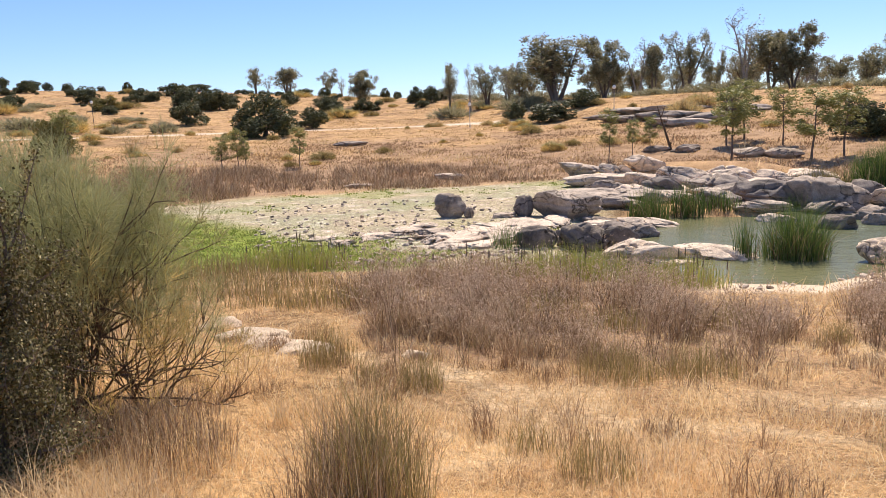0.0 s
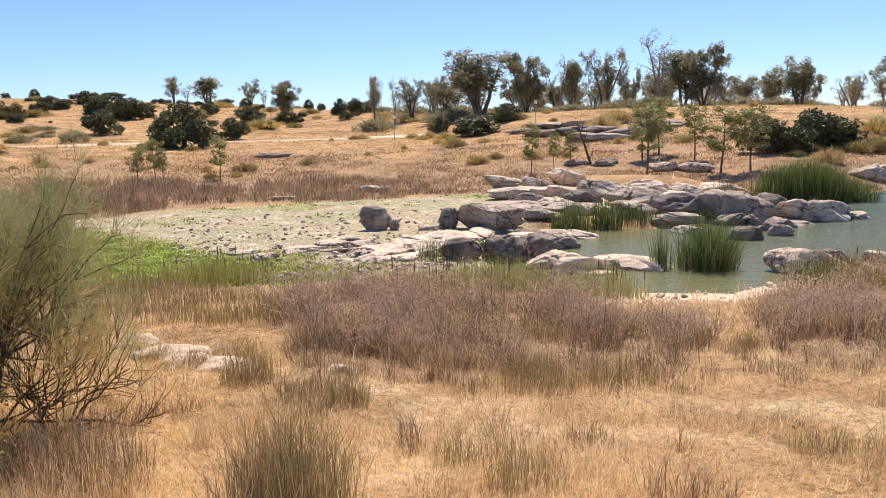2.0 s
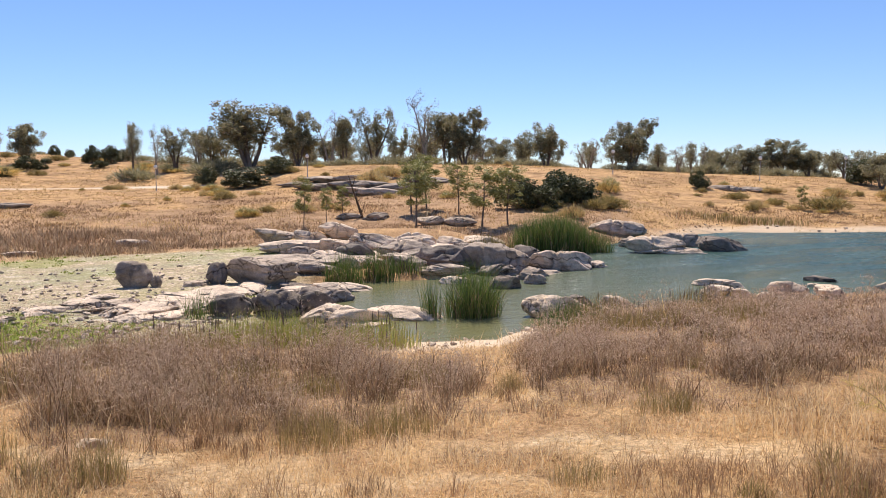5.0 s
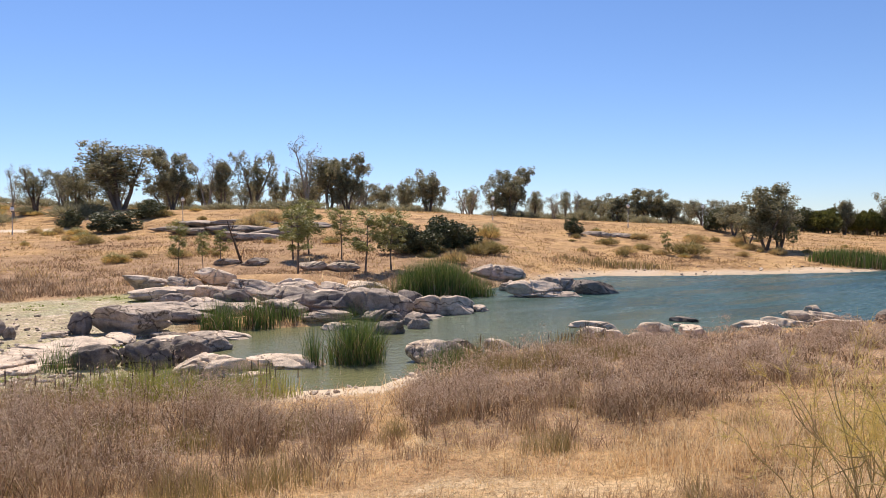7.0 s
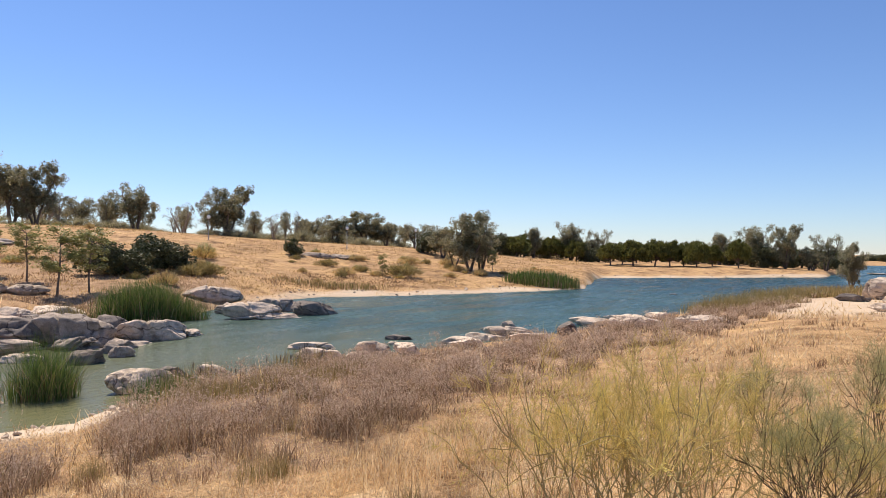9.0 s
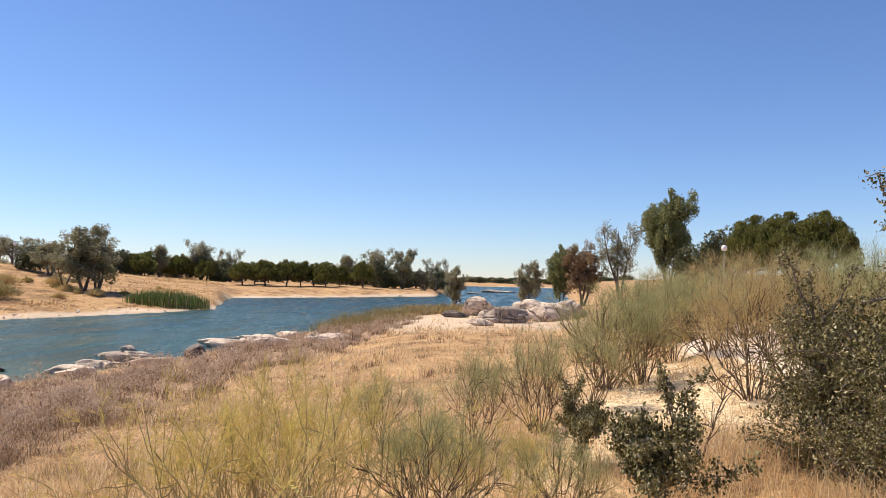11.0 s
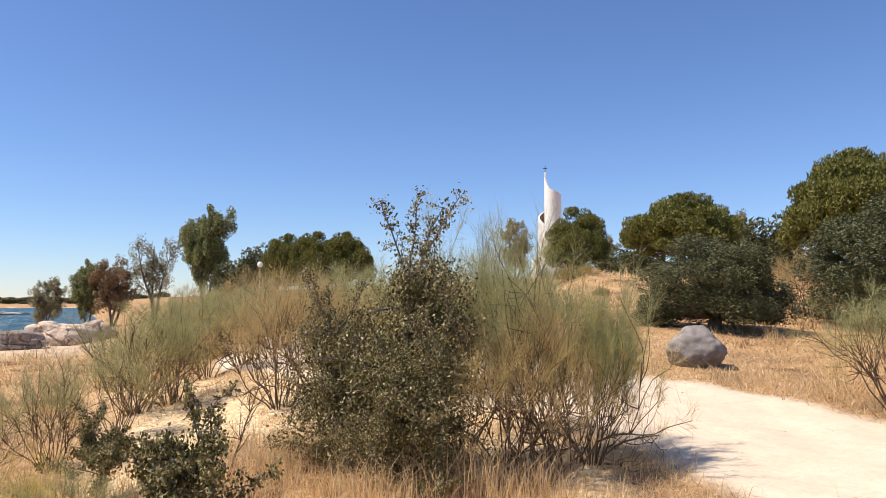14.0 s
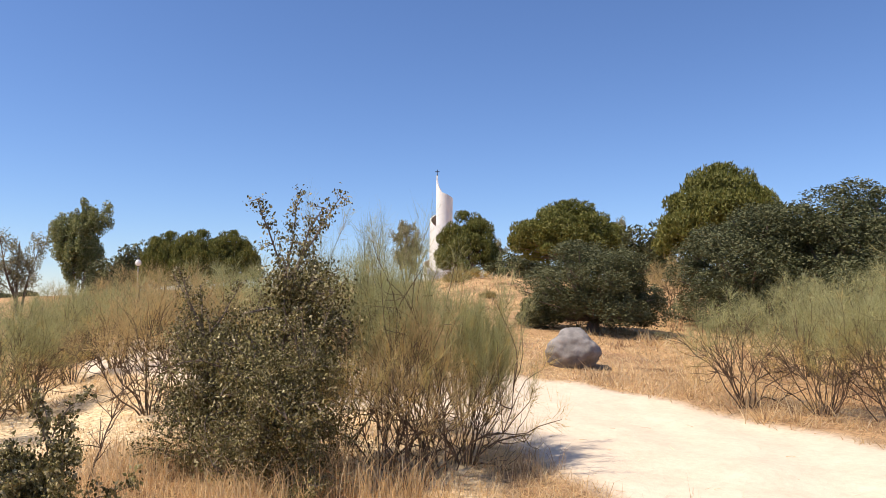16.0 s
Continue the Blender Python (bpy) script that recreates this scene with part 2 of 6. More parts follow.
EUCALYPT = leafy("eucalypt_leaves", [(0.17, 0.165, 0.085), (0.29, 0.27, 0.15), (0.47, 0.425, 0.28), (0.22, 0.205, 0.11)], 0.55, 0.2, 0.38)
# own greens for the side-lit trees: their sunlight is put into the colour
FULL_EUCALYPT = leafy("sunny_eucalypt_leaves", [(0.14, 0.16, 0.05), (0.24, 0.26, 0.10), (0.36, 0.35, 0.17), (0.16, 0.18, 0.07)], 0.55, 0.2, 0.3)
RUSSET = leafy("russet_leaves", [(0.26, 0.16, 0.09), (0.36, 0.23, 0.14), (0.18, 0.18, 0.08)], 0.6)
OAK = leafy("holm_oak_leaves", [(0.055, 0.065, 0.028), (0.10, 0.11, 0.048), (0.17, 0.165, 0.08), (0.07, 0.08, 0.04)], 0.55, 0.2, 0.15)
OLIVE_OAK = leafy("olive_tree_leaves", [(0.12, 0.11, 0.03), (0.22, 0.19, 0.06), (0.32, 0.26, 0.09)], 0.55, 0.2, 0.2)
# palest leaf colour stands in for glints, the darkest for shaded gaps
NEAR_OAK = leafy("holm_oak_near_leaves", [(0.06, 0.052, 0.019), (0.155, 0.135, 0.05), (0.54, 0.47, 0.27), (0.078, 0.067, 0.023), (0.31, 0.265, 0.11), (0.12, 0.104, 0.04)], 0.55, 0.08, 0.12)
PINE = leafy("pine_needles", [(0.08, 0.088, 0.018), (0.155, 0.158, 0.036), (0.25, 0.235, 0.068)], 0.55, 0.25, 0.3)
SAPLING = leafy("young_leaves", [(0.18, 0.20, 0.06), (0.30, 0.30, 0.10), (0.42, 0.38, 0.14)], 0.5)
BROOM = leafy("broom_twigs", [(0.36, 0.37, 0.17), (0.54, 0.54, 0.29), (0.26, 0.27, 0.11), (0.44, 0.44, 0.21)], 0.7, 0.12, 0.35, 3.0, [(0.56, 0.40, 0.13), (0.82, 0.60, 0.24), (0.36, 0.28, 0.10), (0.60, 0.49, 0.18)], 0.46)
RUSTY_BROOM = leafy("rusty_broom_twigs", [(0.50, 0.37, 0.17), (0.66, 0.50, 0.25), (0.40, 0.37, 0.18)], 0.7, 0.12, 0.35, 3.0)
YELLOW_BROOM = leafy("yellow_broom_twigs", [(0.70, 0.58, 0.16), (0.86, 0.73, 0.27), (0.54, 0.48, 0.15)], 0.7, 0.12, 0.35, 3.0, [(0.62, 0.50, 0.16), (0.78, 0.62, 0.24), (0.46, 0.38, 0.14)])
STRAW = leafy("straw", [(0.66, 0.48, 0.25), (0.88, 0.69, 0.40), (0.94, 0.79, 0.52), (0.76, 0.55, 0.29), (0.62, 0.43, 0.22), (0.93, 0.76, 0.48), (0.36, 0.23, 0.12), (0.97, 0.85, 0.60)], 0.7, 0.15, 0.48, 0.35)
GOLD = leafy("golden_grass", [(0.40, 0.26, 0.11), (0.57, 0.40, 0.17), (0.70, 0.52, 0.25), (0.46, 0.31, 0.145)], 0.7, 0.15, 0.3, 0.12)
SEDGE = leafy("brown_sedge", [(0.11, 0.066, 0.036), (0.40, 0.28, 0.175), (0.62, 0.46, 0.31), (0.25, 0.19, 0.09), (0.84, 0.69, 0.49), (0.145, 0.094, 0.052), (0.46, 0.32, 0.205), (0.19, 0.115, 0.063)], 0.75, 0.15, 0.25, 1.5, depth=0.32)
WITHERED = leafy("withered_grass", [(0.22, 0.14, 0.08), (0.38, 0.25, 0.15), (0.50, 0.35, 0.215), (0.30, 0.195, 0.115)], 0.75, 0.12, 0.25, 0.25)
PALE_HEAD = leafy("pale_seed_heads", [(0.56, 0.41, 0.29), (0.80, 0.64, 0.48), (0.38, 0.26, 0.17)], 0.7, 0.15, 0.3)
REED = leafy("green_reed", [(0.035, 0.075, 0.015), (0.08, 0.14, 0.028), (0.15, 0.22, 0.05), (0.28, 0.29, 0.09)], 0.45, 0.35, 0.3)
OLIVE = leafy("olive_rush", [(0.20, 0.165, 0.06), (0.34, 0.28, 0.10), (0.52, 0.40, 0.18), (0.25, 0.19, 0.085)], 0.6, 0.2, 0.25)
LIME = leafy("yellow_green_rush", [(0.26, 0.28, 0.06), (0.40, 0.41, 0.10), (0.52, 0.46, 0.16)], 0.6, 0.2, 0.3)
STALK = plain("pale_dry_stalk", (0.42, 0.34, 0.16), 0.85, 0.1, 0.35, 8)
WEED = leafy("marsh_weed", [(0.20, 0.26, 0.04), (0.32, 0.37, 0.08), (0.40, 0.38, 0.13)], 0.6, 0.2, 0.3)
WHITE_WALL = plain("white_render", (0.80, 0.78, 0.74), 0.8, 0.2, 0.06, 1.5)
# inner face: brown stains plus the shade inside the spiral, both in this colour
STAINED_SHADED_WALL = plain("stained_shaded_render", (0.46, 0.34, 0.28), 0.9, 0.1, 0.35, 1.2)
IRON = plain("dark_iron", (0.05, 0.05, 0.055), 0.5, 0.5, 0.3, 12, 0.6)
GREY_POLE = plain("grey_pole", (0.38, 0.37, 0.35), 0.5, 0.5, 0.15, 5)
GLOBE = plain("white_globe", (0.85, 0.84, 0.80), 0.3, 0.5, 0.04, 5)

# ---- mesh tools ----
def mesh_of(name, v, f, mat, smooth_faces=False):
    """A mesh from arrays of vertices and equal-sided faces."""
    v, f = np.asarray(v, np.float32), np.asarray(f, np.int32)
    me = bpy.data.meshes.new(name)
    me.vertices.add(len(v))
    me.vertices.foreach_set("co", v.ravel())
    me.loops.add(f.size)
    me.polygons.add(len(f))
    me.polygons.foreach_set("loop_start", np.arange(0, f.size, f.shape[1], dtype=np.int32))
    me.polygons.foreach_set("vertices", f.ravel())
    me.polygons.foreach_set("use_smooth", np.full(len(f), smooth_faces))
    me.update(calc_edges=True)
    me.materials.append(mat)
    return me


def piece(name, v, f, mat, parent=None, label="", smooth_faces=False):
    ob = new(name, mesh_of(name, v, f, mat, smooth_faces))
    if parent is not None:
        ob.parent = parent
    if label:
        ob["label"] = label
    return ob


def part(name, bm, mat, parent, label=""):
    me = bpy.data.meshes.new(name)
    bm.to_mesh(me)
    bm.free()
    me.materials.append(mat)
    ob = new(name, me)
    ob.parent = parent
    if label:
        ob["label"] = label
    return ob


def thing(name, x, y, z, label, category, group="", turn=0.0):
    ob = new(name)
    ob.matrix_basis = pose(x, y, z, 0, 0, turn)
    return tagged(ob, label, category, group)


def joined(blocks):
    """Joins (vertices, faces) blocks."""
    vs, fs, n = [], [], 0
    for v, f in blocks:
        vs.append(v)
        fs.append(f + n)
        n += len(v)
    return np.concatenate(vs), np.concatenate(fs)


def blades(rng, pos, h, w, lean, out=None):
    """Tapered, bent blades: three triangles each."""
    n = len(pos)
    a = rng.uniform(0, 2 * np.pi, n) if out is None else out
    d = np.stack([np.cos(a), np.sin(a), np.zeros(n)], 1)
    b = rng.uniform(0, 2 * np.pi, n)
    s = np.stack([np.cos(b), np.sin(b), np.zeros(n)], 1) * (w * 0.5)[:, None]
    up = np.array([0, 0, 1.0])
    mid = pos + up * (h * 0.55)[:, None] + d * (h * lean * 0.3)[:, None]
    tip = pos + up * (h * np.sqrt(np.clip(1 - lean * lean * 0.6, 0.2, 1)))[:, None] + d * (h * lean)[:, None]
    v = np.stack([pos - s, pos + s, mid - s * 0.75, mid + s * 0.75, tip], 1).reshape(-1, 3)
    f = (np.arange(n)[:, None, None] * 5 + np.array([[0, 1, 3], [0, 3, 2], [2, 3, 4]])).reshape(-1, 3)
    return v, f


def leaves(rng, pos, size, ratio=0.5, droop=0.0):
    """Diamond leaves, two triangles each, turned at random."""
    n = len(pos)
    a = rng.normal(size=(n, 3))
    a[:, 2] -= droop
    a /= np.linalg.norm(a, axis=1)[:, None]
    b = np.cross(a, rng.normal(size=(n, 3)))
    b /= np.linalg.norm(b, axis=1)[:, None]
    c = np.cross(a, b)
    size = (size * rng.uniform(0.65, 1.35, n))[:, None]
    a, b, c = a * size * 0.5, b * size * 0.5 * ratio, c * size * 0.12
    v = np.stack([pos - a, pos + b + c, pos + a, pos - b + c], 1).reshape(-1, 3)
    f = (np.arange(n)[:, None, None] * 4 + np.array([[0, 1, 2], [0, 2, 3]])).reshape(-1, 3)
    return v, f


def flakes(rng, pos, size, ratio=0.6):
    """Far leaves, one triangle each."""
    n = len(pos)
    a = rng.normal(size=(n, 3))
    a /= np.linalg.norm(a, axis=1)[:, None]
    b = np.cross(a, rng.normal(size=(n, 3)))
    b /= np.linalg.norm(b, axis=1)[:, None]
    s = (size * rng.uniform(0.7, 1.5, n))[:, None]
    v = np.stack([pos - a * s * 0.5 - b * s * ratio * 0.5, pos - a * s * 0.5 + b * s * ratio * 0.5, pos + a * s * 0.6], 1).reshape(-1, 3)
    return v, np.arange(n * 3).reshape(-1, 3)


def sprigs(rng, pos, way, length, width):
    """Needle-thin twigs, one triangle each."""
    n = len(pos)
    way = way / (np.linalg.norm(way, axis=1)[:, None] + 1e-9)
    side = np.cross(way, rng.normal(size=(n, 3)))
    side *= (width * 0.5)[:, None] / (np.linalg.norm(side, axis=1)[:, None] + 1e-9)
    v = np.stack([pos - side, pos + side, pos + way * length[:, None]], 1).reshape(-1, 3)
    return v, np.arange(n * 3).reshape(-1, 3)


def tube(points, radii, sides=5):
    p, r = np.asarray(points, float), np.asarray(radii, float)
    k = len(p)
    t = np.gradient(p, axis=0)
    t /= np.linalg.norm(t, axis=1)[:, None] + 1e-9
    ref = np.where(np.abs(t[:, 2:3]) > 0.9, np.array([[1.0, 0, 0]]), np.array([[0, 0, 1.0]]))
    s = np.cross(t, ref)
    s /= np.linalg.norm(s, axis=1)[:, None] + 1e-9
    u = np.cross(s, t)
    a = np.linspace(0, 2 * np.pi, sides, endpoint=False)
    v = (p[:, None] + r[:, None, None] * (np.cos(a)[None, :, None] * s[:, None] + np.sin(a)[None, :, None] * u[:, None])).reshape(-1, 3)
    f = []
    for i in range(k - 1):
        for j in range(sides):
            q = (j + 1) % sides
            f += [(i * sides + j, i * sides + q, (i + 1) * sides + q), (i * sides + j, (i + 1) * sides + q, (i + 1) * sides + j)]
    return v, np.array(f)


def limb(rng, start, way, length, r0, r1, steps=5, wander=0.12, lift=0.0):
    """A wandering tapered limb: points and radii."""
    p, d = np.array(start, float), np.array(way, float)
    d /= np.linalg.norm(d)
    pts = [p.copy()]
    for _ in range(steps):
        d = d + rng.normal(size=3) * wander + np.array([0, 0, lift])
        d /= np.linalg.norm(d)
        p = p + d * length / steps
        pts.append(p.copy())
    return np.array(pts), np.linspace(r0, r1, steps + 1)


def on_ball(rng, n, inner=0.55):
    d = rng.normal(size=(n, 3))
    d /= np.linalg.norm(d, axis=1)[:, None]
    return d * (rng.uniform(inner ** 3, 1, n) ** (1 / 3))[:, None]
# ---- the lie of the land: heights along rays from the look-out, by compass angle (degrees right of +y) ----
RAY = [-180, -110, -45, -20, -6, 4, 12, 20, 28, 33, 38, 45, 51, 57, 62, 66, 67, 70, 77, 83, 85, 92, 97, 103, 115, 130, 145, 162, 180]
STEP_R = [  # radius of the bank foot, the far side of the basin, the plain, the rise and the far land
    [30, 30, 24, 22, 20.5, 20, 19.5, 19, 19.5, 22.5, 25, 27.5, 30, 33, 36, 41, 42.5, 47, 62, 98, 106, 112, 90, 30, 30, 28, 27, 28, 30],
    [80, 80, 40, 45, 47, 49, 50, 50, 50, 44, 56, 67, 69, 74, 80, 88, 125, 128, 142, 158, 345, 350, 130, 80, 75, 45, 42, 50, 80],
    [130, 130, 108, 106, 106, 100, 80, 74, 72, 72, 76, 82, 86, 92, 100, 112, 143, 148, 158, 170, 365, 370, 160, 130, 110, 90, 90, 100, 130],
    [250, 250, 250, 240, 215, 150, 116, 108, 106, 106, 108, 110, 114, 122, 140, 155, 168, 175, 185, 190, 420, 420, 240, 200, 190, 180, 180, 200, 250],
    [900, 900, 900, 900, 900, 900, 900, 900, 900, 900, 900, 900, 900, 900, 900, 900, 900, 900, 900, 900, 900, 900, 900, 900, 900, 900, 900, 900, 900]]
STEP_Z = [
    [2.9, 2.9, 0.6, .35, .3, .25, .12, .1, .1, .1, .1, .1, .1, .1, .1, .1, .1, .1, .12, .1, .1, .1, 1.6, 3.0, 3.3, 3.9, 3.5, 3.2, 2.9],
    [3.2, 3.2, 1.0, .35, .3, .25, .25, .25, .2, .15, .1, .1, .1, .1, .1, .1, .1, .1, .1, .1, .1, .1, 3.0, 4.6, 5.6, 5.9, 5.6, 4.6, 3.2],
    [3.6, 3.6, 4.2, 4.1, 4.0, 3.8, 3.0, 2.6, 2.5, 2.4, 2.4, 2.0, 1.8, 1.6, 1.5, 1.3, 1.3, 1.3, 1.2, .9, .6, .5, 4.0, 5.4, 6.4, 6.8, 6.6, 5.4, 3.6],
    [4, 4, 19.6, 17, 12.5, 8.4, 7.2, 7.2, 7.0, 6.6, 6.0, 5.2, 4.7, 3.6, 2.4, 1.9, 1.8, 1.7, 1.6, 1.1, 1.0, 1.0, 4.2, 5.6, 6.6, 7.2, 7, 5.8, 4],
    [12, 12, 34, 34, 32, 30, 16, 10, 9, 9, 9, 9, 8, 7, 6, 5, 4.5, 4, 4, 3, 2.5, 2.5, 5, 6, 7, 8, 8, 8, 12]]
NEAR_Z = [2.85, 2.8, 2.25, 2.0, 1.95, 1.9, 1.9, 1.9, 1.95, 2.0, 2.05, 2.1, 2.2, 2.25, 2.3, 2.3, 2.3, 2.35, 2.4, 2.45, 2.45, 2.5, 2.6, 2.65, 2.7, 2.75, 2.8, 2.85, 2.85]


def smooth(a, b, v):
    u = np.clip((np.asarray(v, float) - a) / (b - a), 0, 1)
    return u * u * (3 - 2 * u)


def wave(x, y, size, seed=0.0):
    """A cheap smooth noise of sines, about -1 to 1."""
    a, b = x / size + seed * 1.7, y / size - seed * 2.3
    return (np.sin(a * 1.9 + 1.3 * np.sin(b * 1.1 + seed)) + np.sin(b * 2.3 + 1.7 * np.sin(a * 0.9 - seed)) + np.sin((a + b) * 1.4 + seed * 3)) / 3


def land(x, y, fine=True):
    """Height of the ground at x, y (arrays or numbers)."""
    x, y = np.atleast_1d(np.asarray(x, float)), np.atleast_1d(np.asarray(y, float))
    az, r = np.degrees(np.arctan2(x, y)), np.hypot(x, y)
    knots_r = [np.zeros_like(r), np.full_like(r, 6.0)] + [np.interp(az, RAY, s) for s in STEP_R]
    knots_z = [np.full_like(r, 2.8), np.interp(az, RAY, NEAR_Z)] + [np.interp(az, RAY, s) for s in STEP_Z]
    z = knots_z[-1].copy()
    for i in range(len(knots_r) - 1):
        a, b = knots_r[i], knots_r[i + 1]
        u = np.clip((r - a) / np.maximum(b - a, 0.1), 0, 1)
        inside = (r >= a) & (r < b)
        ease = u if i < 2 else 0.5 * u + 0.5 * u * u * (3 - 2 * u)
        z = np.where(inside, knots_z[i] + (knots_z[i + 1] - knots_z[i]) * ease, z)
    # the water's bed: from 12 degrees on, between the two shores
    near, far = knots_r[2], knots_r[3]
    wet = smooth(8, 14, az) * smooth(96, 91, az)
    depth = np.minimum(smooth(0, 3.0, r - near), smooth(0, 3.0, far - r))
    z = z - 0.9 * wet * depth * ((r > near) & (r < far))
    # behind the rocks the basin fills up to a reedy flat
    flat = smooth(30, 22, az) * smooth(8, 14, az) * smooth(29, 34, r + wave(x, y, 4.0, 2) * 1.5) * (r < far)
    z = z + 1.05 * flat
    if fine:
        rough = smooth(0, 8, r - far) + smooth(0, 8, near - r)
        z = z + 0.05 * np.clip(rough, 0.25, 1) * wave(x, y, 1.3, 1) + 0.25 * smooth(60, 160, r) * wave(x, y, 17, 3)
        z = z + 0.03 * wave(x, y, 0.45, 5) * smooth(40, 10, r)
    return z


def height(x, y):
    return float(land(x, y)[0])


TRACK = [(-40, -3), (-14, -4.6), (-4, -5.7), (3, -6.55), (6.5, -7.5), (9, -7.4), (12, -6.6), (18, -5.6), (24, -6.5)]
ROAD = [(-150, 60), (-80, 88), (-48, 98), (-25, 103), (0, 106), (9, 106)]


def off_line(x, y, line):
    """Distance of points to a broken line."""
    best = np.full(np.shape(x), 1e9)
    for (ax, ay), (bx, by) in zip(line, line[1:]):
        dx, dy = bx - ax, by - ay
        u = np.clip(((x - ax) * dx + (y - ay) * dy) / (dx * dx + dy * dy), 0, 1)
        best = np.minimum(best, np.hypot(x - ax - u * dx, y - ay - u * dy))
    return best

# ---- ground: one sheet to the horizon, its zones kept as masks ----
def zones(x, y):
    az, r = np.degrees(np.arctan2(x, y)), np.hypot(x, y)
    near, far = np.interp(az, RAY, STEP_R[0]), np.interp(az, RAY, STEP_R[1])
    z = land(x, y)
    w = wave(x, y, 2.6, 7)
    track = smooth(2.1, 1.6, off_line(x, y, TRACK) + 0.15 * w) + smooth(2.2, 1.4, off_line(x, y, ROAD))
    shore = smooth(30, 50, az) * smooth(97, 90, az) * smooth(5, 1.5, r - far + 2.5 * w) * (r > far - 4)
    spit = smooth(76, 82, az) * smooth(97, 91, az) * smooth(32, 42, r) * smooth(74, 60, r + 5 * w)
    rim = smooth(12, 18, az) * smooth(42, 32, az) * smooth(2.6, 0.8, np.abs(near - r - 0.4) + 0.4 * w)
    sand = np.clip(track + 0.7 * shore + 0.75 * rim + 0.6 * spit, 0, 1)
    inside = smooth(-1.5, 1.0, r - near + w) * smooth(-1.0, 2.5, far - r + w)
    basin = inside * smooth(15, 10, az)
    patch = smooth(-0.25, 0.3, wave(x, y, 6.0, 4) + 0.25 * w)
    bloom = smooth(0.05, 0.55, wave(x, y, 4.2, 21) + 0.5 * wave(x, y, 1.6, 8) + 0.3 * w)
    green = basin * np.clip(smooth(1.8, -1.8, az + 7 + (r - 20) * 0.75 + w) * (0.65 + 0.35 * patch) + smooth(38, 42, r + w) * 0.45 * bloom + 0.9 * bloom * smooth(30, 24, r) * smooth(4, 0, az), 0, 1)
    green = np.clip(green + 0.25 * basin * smooth(0.0, 0.5, wave(x, y, 3.1, 12) + 0.4 * w), 0, 1)
    mud = basin
    start = np.interp(az, [-12, -6, 25, 27.5, 29, 32, 45, 55, 65, 75, 81, 84], [15, 8.2, 8.2, 13, 13, 9, 8.5, 11.5, 17, 27, 45, 90])
    brown = np.clip(smooth(40, 36, az) * smooth(-60, -48, az) * smooth(-2, 2, r - far) * np.maximum(smooth(20, 12, r - far), 0.75 * smooth(46, 26, r - far + 6 * wave(x, y, 8, 5)) * smooth(-0.6, 0.2, wave(x, y, 5, 9) + 0.4 * w)) + smooth(-10, -5, az) * smooth(84, 80, az) * smooth(-0.8, 0.8, r - start + 0.9 * w) * smooth(0, 1.6, near - r - np.interp(az, [-16, 12, 17, 19, 27, 32, 36, 60, 75], [3.2, 3.6, 4.2, 5.5, 6, 3.6, 2.4, 2.4, 2.0])), 0, 1)
    bed = smooth(-0.02, -0.12, z)
    bleached = smooth(90, 97, az) * smooth(136, 130, az) * smooth(3.0, 4.5, r) * smooth(20, 12, r + 2 * w) * smooth(-1.3, -0.3, wave(x, y, 2.1, 15) + 0.5 * w) + 0.5 * smooth(55, 62, az) * smooth(97, 90, az) * smooth(12, 7, r + w) * smooth(-0.4, 0.5, wave(x, y, 1.7, 4))
    bleached = bleached + 0.42 * smooth(-20, -10, az) * smooth(58, 50, az) * smooth(14, 9, r + w) * smooth(0.0, 0.5, wave(x, y, 1.4, 6) + 0.4 * wave(x, y, 0.5, 3))
    return {"sand": sand, "mud": mud, "green": green, "brown": brown, "bed": bed, "bleached": bleached}


def ground():
    ang = np.concatenate([np.linspace(-65, 175, 441), np.linspace(175, 295, 61)[1:-1]])  # finer where the film looks
    rad = np.concatenate([[0.005, 0.3], np.geomspace(0.7, 160, 240), np.geomspace(165, 4000, 60)])
    a, r = np.meshgrid(np.radians(ang), rad, indexing="ij")
    x, y = (r * np.sin(a)).ravel() - 0.8, (r * np.cos(a)).ravel() - 1.2
    z = land(x, y)
    na, nr = len(ang), len(rad)
    i, j = np.meshgrid(np.arange(na), np.arange(nr - 1), indexing="ij")
    k = (i + 1) % na
    f = np.stack([i * nr + j, i * nr + j + 1, k * nr + j + 1, k * nr + j], -1).reshape(-1, 4)
    ob = piece("ground", np.stack([x, y, z], 1), f, GROUND, None, "", True)
    tagged(ob, "dry straw-coloured earth sloping down to a lake basin", "ground", kind="structure")
    for name, v in zones(x, y).items():
        ob.data.attributes.new(name, "FLOAT", "POINT").data.foreach_set("value", np.asarray(v, np.float32))
    return ob


ground()
bm = bmesh.new()
bmesh.ops.create_grid(bm, x_segments=8, y_segments=8, size=0.5)
bm.transform(Matrix.Translation((215, 60, 0)) @ Matrix.Diagonal((440, 260, 1, 1)))
lake = new("water", bpy.data.meshes.new("water"))
bm.to_mesh(lake.data)
bm.free()
lake.data.materials.append(WATER)
tagged(lake, "calm blue-green lake water with small ripples", "water", kind="structure")

